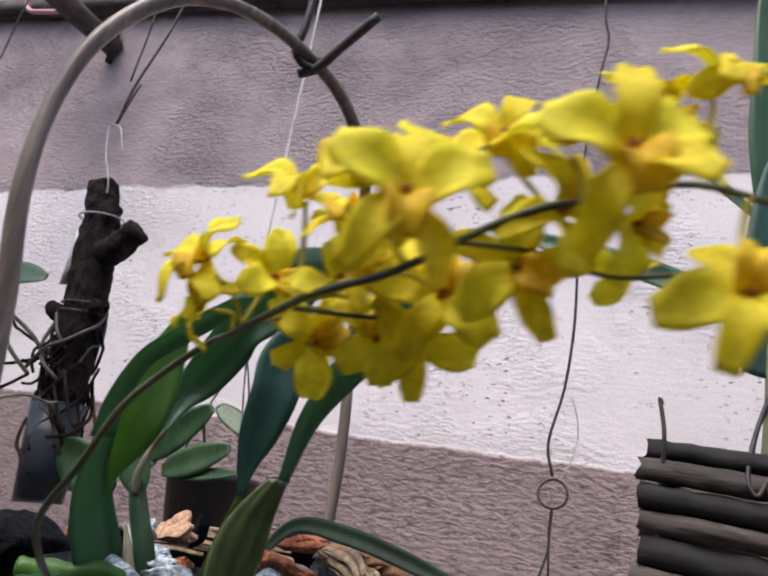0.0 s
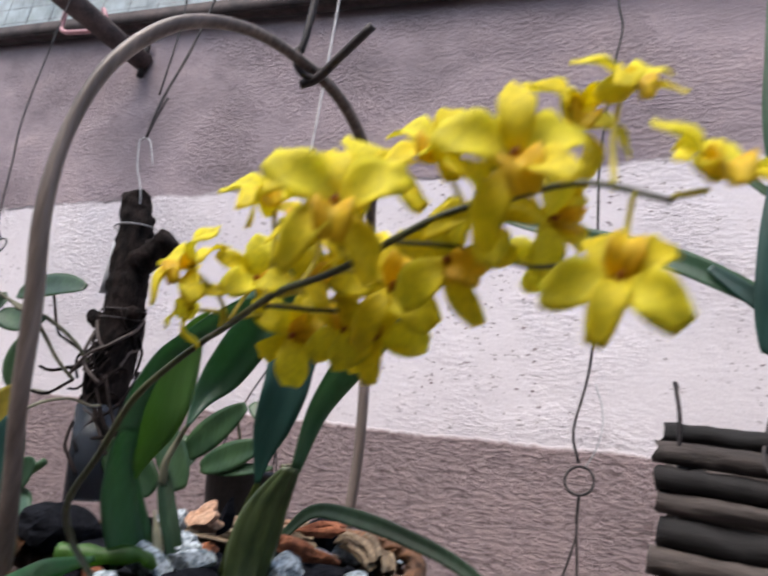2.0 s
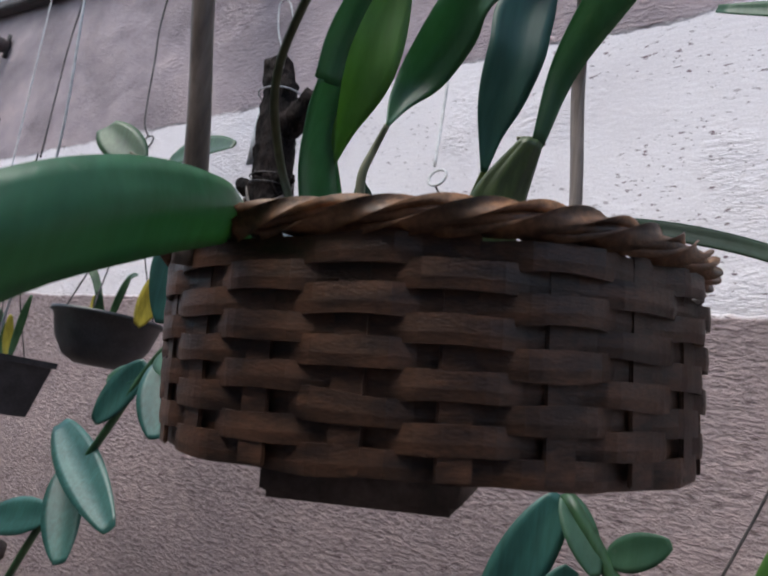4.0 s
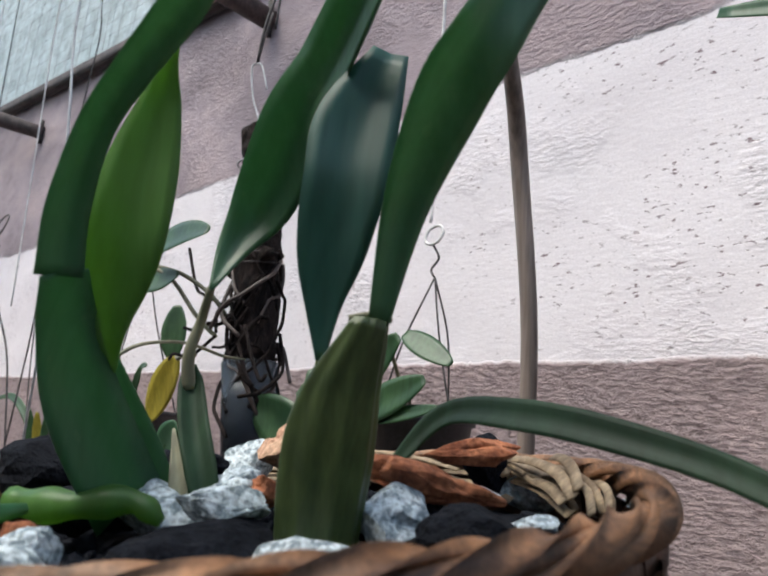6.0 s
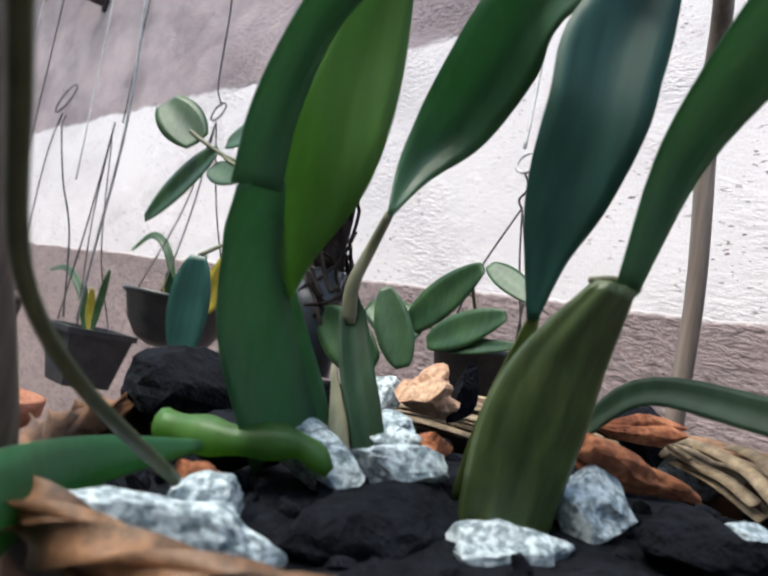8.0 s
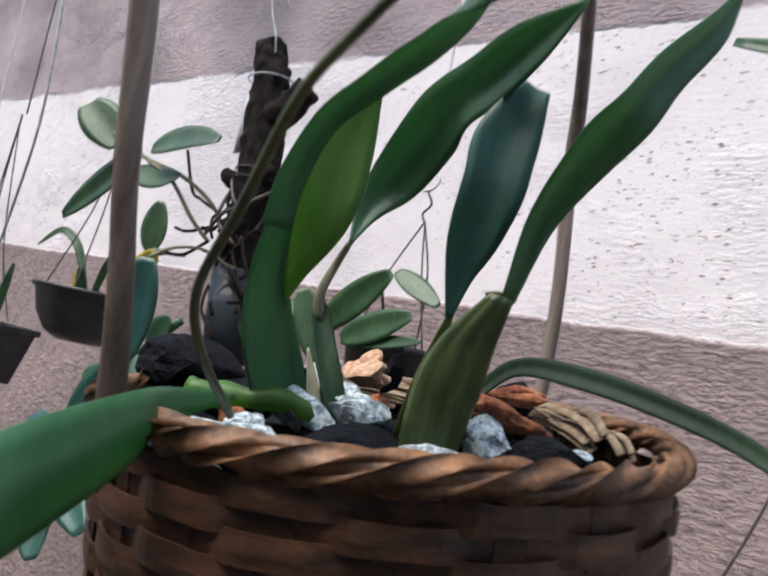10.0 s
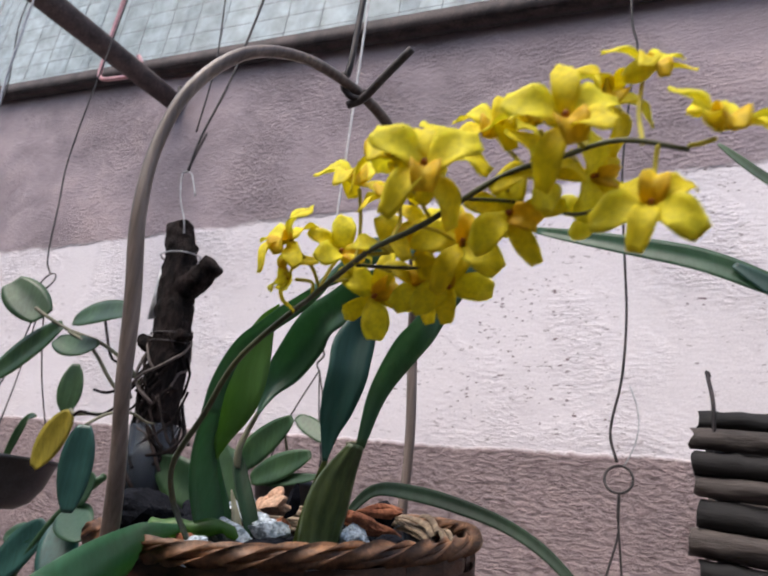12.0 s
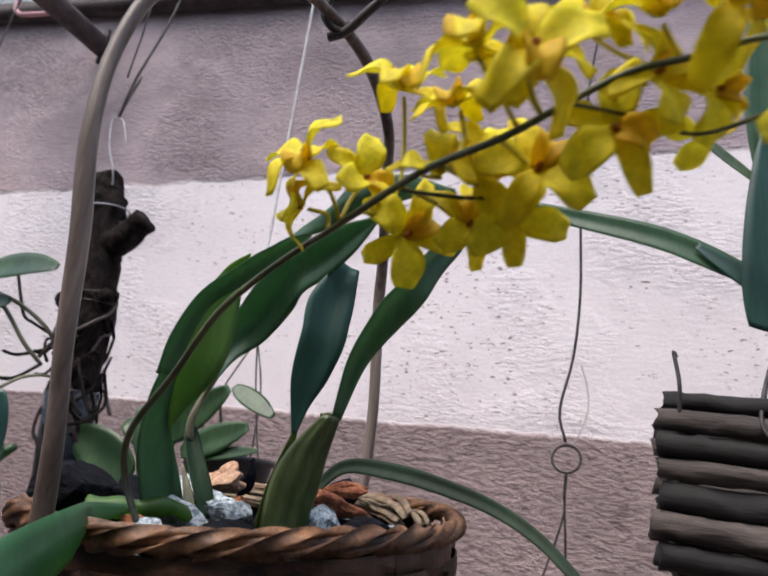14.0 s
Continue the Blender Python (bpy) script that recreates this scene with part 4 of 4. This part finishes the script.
hanger([(-1.40, 0.615, 2.99), (-1.40, 0.60, 2.6), (-1.378, 0.60, 2.21), (-1.34, 0.60, 1.9), (-1.30, 0.60, 1.6)], "thin pale string hanging from the roof", 0.0015, STRING)
hanger([(-1.80, 0.615, 2.99), (-1.80, 0.60, 2.7), (-1.79, 0.60, 2.38), (-1.78, 0.60, 1.95)], "thin pale string hanging from the roof", 0.0015, STRING)
hanger([(-1.50, 0.62, 1.745), (-1.47, 0.61, 1.71), (-1.36, 0.60, 1.60), (-1.27, 0.60, 1.51), (-1.20, 0.60, 1.37)], "looped dark hanging wire", 0.0017, ring=((-1.49, 0.61, 1.775), 0.032), legs=[[(-1.49, 0.61, 1.745), (-1.55, 0.62, 1.66), (-1.57, 0.63, 1.45), (-1.58, 0.63, 1.34)]])
hanger([(-1.418, 0.684, 1.75), (-1.418, 0.684, 1.72), (-1.44, 0.69, 1.55), (-1.49, 0.70, 1.35)], radius=0.0017, legs=[[(-1.418, 0.684, 1.74), (-1.42, 0.69, 1.55), (-1.39, 0.70, 1.35)], [(-1.418, 0.684, 1.73), (-1.44, 0.73, 1.5), (-1.48, 0.80, 1.35)]])
hanger([(-1.80, 0.615, 2.99), (-1.80, 0.64, 2.2), (-1.82, 0.66, 1.72)], radius=0.0015, legs=[[(-1.82, 0.66, 1.73), (-1.86, 0.65, 1.55), (-1.895, 0.66, 1.365)], [(-1.82, 0.66, 1.73), (-1.80, 0.65, 1.55), (-1.765, 0.66, 1.365)]])
pk = thing("plastic_hook", "pink plastic hook looped over the roof pole", "hook", at=(-1.42, 0.93, 2.45))
part("hook_wire", rod([(-0.065, 0.0, 0.45), (-0.068, 0.0, 0.3), (-0.075, 0.0, 0.06), (-0.06, 0.0, 0.01), (0.0, 0.0, -0.005), (0.07, 0.0, -0.01), (0.09, 0.0, 0.02), (0.072, 0.0, 0.05)], 0.006, 40, 8), PINK, pk)


# ---- pots and plants ----
def leaf_on(owner, inv, a, b, width, mat, facing=(0.5, -0.8, 0.3), sag=0.0, shape=None, label="", fold=0.2, thick=0.0022):
    a, b = Vector(a), Vector(b)
    mid = (a + b) / 2 + Vector((0, 0, sag))
    sh = shape or (lambda u: max(0.08, math.sin(math.pi * (0.06 + 0.9 * u ** 0.9)) ** 0.62))
    return under(owner, inv, "leaf", blade([a, (a * 2 + b) / 3 + Vector((0, 0, sag * 0.9)), (a + 2 * b) / 3 + Vector((0, 0, sag * 0.9)), b], width, facing, fold, thick, 18, 6, shape=sh), mat, label)


pot = thing("hanging_bowl_pot", "shallow black plastic bowl pot hanging on wires", "pot", at=(-1.16, 0.77, 1.35))
part("bowl", lathe(bmesh.new(), [(0.012, 0.0), (0.040, 0.001), (0.062, 0.014), (0.080, 0.042), (0.091, 0.082), (0.097, 0.084), (0.097, 0.091), (0.087, 0.091), (0.074, 0.046), (0.055, 0.022), (0.012, 0.010)], 48), POTBLACK, pot)
part("soil", lathe(bmesh.new(), [(0.004, 0.03), (0.060, 0.034), (0.080, 0.072), (0.004, 0.076)], 32), COAL, pot)
vine = thing("leafy_vine", "vine with thick oval green leaves, one leaf yellowed", "vine", at=(-1.0, 0.75, 1.45))
VI = Matrix.Translation((-1.0, 0.75, 1.45)).inverted()
for pts in ([(-0.945, 0.605, 1.66), (-0.923, 0.614, 1.648), (-0.876, 0.625, 1.628), (-0.809, 0.635, 1.609), (-0.757, 0.648, 1.580), (-0.742, 0.665, 1.555)], [(-0.876, 0.625, 1.626), (-0.82, 0.63, 1.60), (-0.785, 0.65, 1.555), (-0.765, 0.67, 1.53)],
            [(-0.80, 0.665, 1.508), (-0.87, 0.69, 1.512), (-0.935, 0.72, 1.515), (-0.975, 0.74, 1.525)]):
    under(vine, VI, "vine_stem", rod(pts, 0.0028, 24, 8), HUSK)
leaf_on(vine, VI, (-0.930, 0.612, 1.645), (-0.993, 0.585, 1.698), 0.064, HOYA, shape=lambda u: max(0.2, math.sin(math.pi * (0.1 + 0.82 * u)) ** 0.5))
leaf_on(vine, VI, (-0.890, 0.622, 1.636), (-1.035, 0.615, 1.538), 0.046, HOYA)
leaf_on(vine, VI, (-0.850, 0.610, 1.637), (-0.718, 0.610, 1.646), 0.042, HOYA, sag=0.006)
leaf_on(vine, VI, (-0.895, 0.621, 1.612), (-0.80, 0.625, 1.604), 0.040, HOYA, sag=-0.008)
leaf_on(vine, VI, (-0.985, 0.74, 1.520), (-0.995, 0.742, 1.605), 0.042, HOYA)
leaf_on(vine, VI, (-0.970, 0.74, 1.520), (-1.035, 0.745, 1.425), 0.052, YELLOWLEAF, label="yellowed leaf")
tl = thing("teal_leaf_spray", "single hanging blue-green leaf on a thin stem", "leaf", at=(-0.54, 0.44, 1.46))
tl.matrix_world = Matrix.Translation((-0.541, 0.434, 1.46))
TLI = Matrix.Translation((-0.541, 0.434, 1.46)).inverted()
leaf_on(tl, TLI, (-0.541, 0.434, 1.462), (-0.541, 0.440, 1.379), 0.033, TEAL)
under(tl, TLI, "leaf_stem", rod([(-0.541, 0.434, 1.462), (-0.545, 0.46, 1.478), (-0.58, 0.52, 1.49), (-0.64, 0.60, 1.492), (-0.70, 0.67, 1.50)], 0.0016, 20, 6), HUSK)
# small strap-leaved plant in the bowl
sp = thing("strap_leaf_plant", "small strap-leaved plant growing in the bowl pot", "plant", at=(-1.19, 0.77, 1.42))
SI = Matrix.Translation((-1.19, 0.77, 1.42)).inverted()
leaf_on(sp, SI, (-1.17, 0.77, 1.42), (-1.33, 0.74, 1.51), 0.016, HOYA, sag=0.07)
leaf_on(sp, SI, (-1.16, 0.77, 1.42), (-1.06, 0.74, 1.51), 0.018, HOYA, sag=0.03)
leaf_on(sp, SI, (-1.18, 0.76, 1.42), (-1.19, 0.75, 1.475), 0.02, YELLOWLEAF)
leaf_on(sp, SI, (-1.15, 0.75, 1.42), (-1.15, 0.73, 1.48), 0.02, HOYA)

potm = thing("hanging_small_pot", "small dark pot hanging on three wires", "pot", at=(-0.525, 0.79, 1.36))
part("pot_body", lathe(bmesh.new(), [(0.03, 0.0), (0.045, 0.0), (0.058, 0.08), (0.062, 0.08), (0.062, 0.088), (0.052, 0.088), (0.04, 0.01), (0.03, 0.01)], 32), POTBLACK, potm)
part("soil", lathe(bmesh.new(), [(0.003, 0.06), (0.048, 0.06), (0.052, 0.08), (0.003, 0.083)], 24), COAL, potm)
pm = thing("broadleaf_plant", "plant with broad dark oval leaves in the small hanging pot", "plant", at=(-0.52, 0.78, 1.445))
PMI = Matrix.Translation((-0.52, 0.78, 1.445)).inverted()
leaf_on(pm, PMI, (-0.575, 0.71, 1.452), (-0.485, 0.70, 1.522), 0.040, HOYA)
leaf_on(pm, PMI, (-0.535, 0.70, 1.440), (-0.448, 0.70, 1.478), 0.036, HOYA)
leaf_on(pm, PMI, (-0.482, 0.705, 1.525), (-0.418, 0.70, 1.492), 0.026, HOYA)
leaf_on(pm, PMI, (-0.555, 0.71, 1.448), (-0.63, 0.70, 1.468), 0.045, HOYA)
leaf_on(pm, PMI, (-0.60, 0.70, 1.405), (-0.695, 0.69, 1.452), 0.060, HOYA, (0.5, -0.85, -0.15))
leaf_on(pm, PMI, (-0.56, 0.70, 1.41), (-0.60, 0.69, 1.49), 0.040, HOYA, (0.6, -0.8, -0.1))
leaf_on(pm, PMI, (-0.52, 0.70, 1.437), (-0.43, 0.70, 1.452), 0.016, HOYA)
for a in ((-0.50, 0.705, 1.51), (-0.47, 0.70, 1.47), (-0.57, 0.71, 1.46)):
    under(pm, PMI, "leaf_stalk", rod([(-0.52, 0.77, 1.44), ((-0.52 + a[0]) / 2, 0.735, (1.45 + a[2]) / 2), a], 0.002, 10, 6), HUSK)

sq = thing("square_pot", "square black plastic pot with gravel on top, hung on wires", "pot", at=(-1.435, 0.745, 1.235))
bm = bmesh.new()
rings = [[bm.verts.new((sx * w, sy * w, z)) for sx, sy in ((-1, -1), (1, -1), (1, 1), (-1, 1))] for w, z in ((0.045, 0), (0.062, 0.10), (0.068, 0.10), (0.068, 0.112), (0.058, 0.112), (0.043, 0.01))]
for a, b in zip(rings, rings[1:]):
    for k in range(4):
        bm.faces.new((a[k], a[(k + 1) % 4], b[(k + 1) % 4], b[k]))
bm.faces.new(rings[0][::-1])
bm.faces.new(rings[-1])
part("pot_body", bm, POTBLACK, sq, smooth=False)
part("gravel", lathe(bmesh.new(), [(0.003, 0.06), (0.05, 0.06), (0.055, 0.10), (0.003, 0.108)], 20), STONE, sq, "white gravel topping")
sqp = thing("small_orchid", "small orchid with thin curved leaves in the square pot", "plant", at=(-1.435, 0.745, 1.340))
QI = Matrix.Translation((-1.435, 0.745, 1.340)).inverted()
leaf_on(sqp, QI, (-1.445, 0.745, 1.340), (-1.675, 0.725, 1.445), 0.016, HOYA, sag=0.05)
leaf_on(sqp, QI, (-1.425, 0.745, 1.340), (-1.365, 0.725, 1.465), 0.02, HOYA, sag=0.01)
leaf_on(sqp, QI, (-1.435, 0.745, 1.340), (-1.425, 0.725, 1.425), 0.022, YELLOWLEAF)
leaf_on(sqp, QI, (-1.455, 0.745, 1.340), (-1.475, 0.725, 1.435), 0.022, HOYA)

lp = thing("small_round_pot", "small dark brown pot hung among wires with seedlings", "pot", at=(-1.83, 0.67, 1.27))
part("pot_body", lathe(bmesh.new(), [(0.03, 0.0), (0.05, 0.0), (0.068, 0.09), (0.073, 0.09), (0.073, 0.10), (0.062, 0.10), (0.045, 0.01), (0.03, 0.01)], 28), DARKCANE, lp)
part("soil", lathe(bmesh.new(), [(0.003, 0.05), (0.052, 0.05), (0.060, 0.085), (0.003, 0.09)], 20), COAL, lp)
lpp = thing("seedling_tuft", "tuft of small green seedling leaves in the round pot", "plant", at=(-1.83, 0.67, 1.36))
LPI = Matrix.Translation((-1.83, 0.67, 1.36)).inverted()
for k in range(7):
    leaf_on(lpp, LPI, (-1.83 + 0.01 * k - 0.03, 0.67, 1.355), (-1.83 + 0.045 * (k - 3), 0.65 + 0.01 * (k % 3), 1.40 + 0.02 * ((k * 5) % 4)), 0.022, TEAL if k % 2 else HOYA)
tp = thing("terracotta_pot", "orange terracotta pot with a rolled rim on a shelf", "pot", at=(-1.410, 0.570, 1.050))
part("pot_body", lathe(bmesh.new(), [(0.05, 0.0), (0.075, 0.0), (0.100, 0.125), (0.108, 0.13), (0.111, 0.158), (0.102, 0.161), (0.094, 0.145), (0.07, 0.012), (0.05, 0.012)], 40), TERRAPOT, tp)
part("gravel", lathe(bmesh.new(), [(0.003, 0.10), (0.085, 0.10), (0.093, 0.14), (0.003, 0.147)], 28), STONE, tp)
tpl = thing("potted_seedling", "small green-leaved plant in the terracotta pot", "plant", at=(-1.380, 0.570, 1.200))
TI = Matrix.Translation((-1.380, 0.570, 1.200)).inverted()
leaf_on(tpl, TI, (-1.350, 0.570, 1.200), (-1.220, 0.540, 1.225), 0.055, BRIGHT)
leaf_on(tpl, TI, (-1.420, 0.570, 1.200), (-1.560, 0.590, 1.245), 0.035, TEAL)
leaf_on(tpl, TI, (-1.380, 0.570, 1.200), (-1.420, 0.530, 1.330), 0.045, HOYA)
leaf_on(tpl, TI, (-1.420, 0.570, 1.200), (-1.530, 0.530, 1.270), 0.045, HOYA)
shelf = thing("plant_shelf", "dark weathered plank shelf on two posts", "shelf", at=(-1.46, 0.57, 0))
part("plank", box(bmesh.new(), (-0.55, -0.14, 1.022), (0.28, 0.14, 1.050), 0.003), CUTWOOD, shelf)
for x in (-0.5, 0.23):
    part("post", box(bmesh.new(), (x - 0.02, -0.02, 0.0), (x + 0.02, 0.02, 1.02), 0.003), CUTWOOD, shelf)

# low vines under the basket
lv = thing("trailing_vine", "trailing vine with pointed blue-green leaves below the pots", "vine", at=(-0.8, 0.6, 1.2))
LV = Matrix.Translation((-0.8, 0.6, 1.2)).inverted()
for pts in ([(-0.69, 0.60, 1.42), (-0.735, 0.60, 1.385), (-0.77, 0.60, 1.35), (-0.83, 0.60, 1.26), (-0.88, 0.6, 1.19), (-0.93, 0.60, 1.11), (-0.98, 0.6, 1.02)],):
    under(lv, LV, "vine_stem", rod(pts, 0.005, 24, 8), HOYA)
for a, b, w, m in (((-0.775, 0.6, 1.355), (-0.84, 0.59, 1.275), 0.045, TEAL), ((-0.745, 0.6, 1.36), (-0.70, 0.58, 1.272), 0.05, TEAL), ((-0.74, 0.6, 1.375), (-0.675, 0.58, 1.345), 0.05, GREEN), ((-0.735, 0.6, 1.385), (-0.695, 0.59, 1.42), 0.035, GREEN),
                   ((-0.93, 0.6, 1.262), (-0.74, 0.58, 1.165), 0.055, TEAL), ((-0.89, 0.6, 1.21), (-0.82, 0.58, 1.11), 0.05, TEAL), ((-0.79, 0.6, 1.34), (-0.85, 0.6, 1.33), 0.03, GREEN), ((-0.9, 0.6, 1.15), (-1.02, 0.58, 1.12), 0.05, TEAL)):
    leaf_on(lv, LV, a, b, w, m)
lr = thing("lower_plant", "leafy green plant hanging lower than the basket", "plant", at=(-0.2, 0.6, 1.15))
LR = Matrix.Translation((-0.2, 0.6, 1.15)).inverted()
under(lr, LR, "stem", rod([(-0.235, 0.6, 1.30), (-0.205, 0.6, 1.262), (-0.185, 0.6, 1.225), (-0.17, 0.6, 1.12), (-0.16, 0.6, 0.6), (-0.16, 0.6, -0.01)], 0.006, 16, 8), HOYA)
for a, b, w, m in (((-0.238, 0.6, 1.298), (-0.285, 0.58, 1.19), 0.04, TEAL), ((-0.20, 0.6, 1.262), (-0.158, 0.59, 1.282), 0.025, GREEN), ((-0.225, 0.6, 1.25), (-0.25, 0.59, 1.19), 0.03, TEAL), ((-0.115, 0.6, 1.20), (-0.092, 0.6, 1.305), 0.03, BRIGHT), ((-0.235, 0.6, 1.30), (-0.205, 0.59, 1.25), 0.025, GREEN)):
    leaf_on(lr, LR, a, b, w, m)
under(lr, LR, "stem", rod([(-0.115, 0.6, 1.21), (-0.12, 0.6, 1.16), (-0.15, 0.6, 1.10)], 0.004, 10, 8), HOYA)

# ---- stick raft box with an orchid ----
crib = thing("stick_basket", "hanging crib basket of dark weathered sticks tied with wire", "basket", at=(0.1, 0.70, 1.42))
CI = Matrix.Translation((0.1, 0.70, 1.42)).inverted()
rng = random.Random(2)
for row, (z, x0, r, m) in enumerate([(1.527, 0.0, 0.0085, STICKDARK), (1.509, -0.004, 0.0095, CUTWOOD), (1.488, -0.002, 0.0105, STICKDARK), (1.469, 0.0, 0.0095, CUTWOOD), (1.446, 0.001, 0.0125, STICKDARK), (1.424, -0.005, 0.0115, CUTWOOD), (1.400, -0.002, 0.011, STICKDARK)]):
    for y in (0.62, 0.80):
        pts = [(x0 + rng.uniform(-0.003, 0.003), y + (0.01 if row == 0 else 0), z), (x0 + 0.1, y + rng.uniform(-0.003, 0.003), z - 0.004), (x0 + 0.24, y, z - 0.010)]
        under(crib, CI, "stick", barky(pts, r, row * 3 + y, 18, 12), m)
    for x in (0.02, 0.215):
        pts = [(x, 0.635, z - 0.010), (x + rng.uniform(-0.003, 0.003), 0.70, z - 0.009), (x, 0.82, z - 0.010)]
        under(crib, CI, "stick", barky(pts, 0.0085, row * 5 + x, 14, 10), STICKDARK)
under(crib, CI, "tie_wire", rod([(0.012, 0.615, 1.562), (0.010, 0.615, 1.566), (0.014, 0.612, 1.54), (0.014, 0.613, 1.515), (0.014, 0.622, 1.50)], 0.0018, 20, 6), WIRE)
under(crib, CI, "tie_wire", rod([(0.10, 0.66, 1.60), (0.082, 0.63, 1.55), (0.074, 0.612, 1.512), (0.08, 0.608, 1.498), (0.088, 0.612, 1.512), (0.10, 0.63, 1.525)], 0.0018, 24, 6), WIRE)
ro = thing("tall_leaf_orchid", "orchid with tall upright dark leaves in the stick basket", "orchid", at=(0.1, 0.70, 1.53))
RI = Matrix.Translation((0.1, 0.70, 1.53)).inverted()
for pts, w, m in (([(0.104, 0.70, 1.77), (0.106, 0.70, 1.85), (0.108, 0.70, 1.93), (0.104, 0.70, 2.06)], 0.050, GREEN), ([(0.092, 0.69, 1.61), (0.102, 0.69, 1.66), (0.108, 0.69, 1.74), (0.110, 0.69, 1.83)], 0.064, BLUEGREEN),
                  ([(0.10, 0.70, 1.655), (0.06, 0.70, 1.680), (0.0, 0.70, 1.710), (-0.085, 0.70, 1.736), (-0.176, 0.70, 1.762)], 0.027, GREEN), ([(0.10, 0.70, 1.64), (0.08, 0.695, 1.662), (0.035, 0.695, 1.70)], 0.02, BLUEGREEN),
                  ([(0.10, 0.70, 1.765), (0.06, 0.70, 1.808), (0.026, 0.70, 1.848)], 0.011, HOYA), ([(0.15, 0.70, 1.56), (0.16, 0.70, 1.7), (0.18, 0.70, 1.9)], 0.045, GREEN)):
    under(ro, RI, "leaf", blade(pts, w, (0.1, -1, 0.1), 0.3, 0.002, 26, shape=lambda u: max(0.08, math.sin(math.pi * (0.08 + 0.88 * u)) ** 0.55)), m)
for pts in ([(0.10, 0.70, 1.42), (0.098, 0.70, 1.52), (0.10, 0.69, 1.60), (0.10, 0.695, 1.70)], [(0.115, 0.70, 1.43), (0.118, 0.70, 1.53), (0.108, 0.70, 1.60)], [(0.14, 0.70, 1.43), (0.15, 0.70, 1.57)]):
    under(ro, RI, "shoot", rod(pts, lambda u: 0.006 - 0.003 * u, 14, 8), HUSK)
hanger([(0.10, 0.80, 2.99), (0.115, 0.69, 2.2), (0.12, 0.67, 1.75), (0.10, 0.66, 1.60), (0.083, 0.632, 1.552), (0.075, 0.618, 1.512)], "dark wire holding the stick basket")
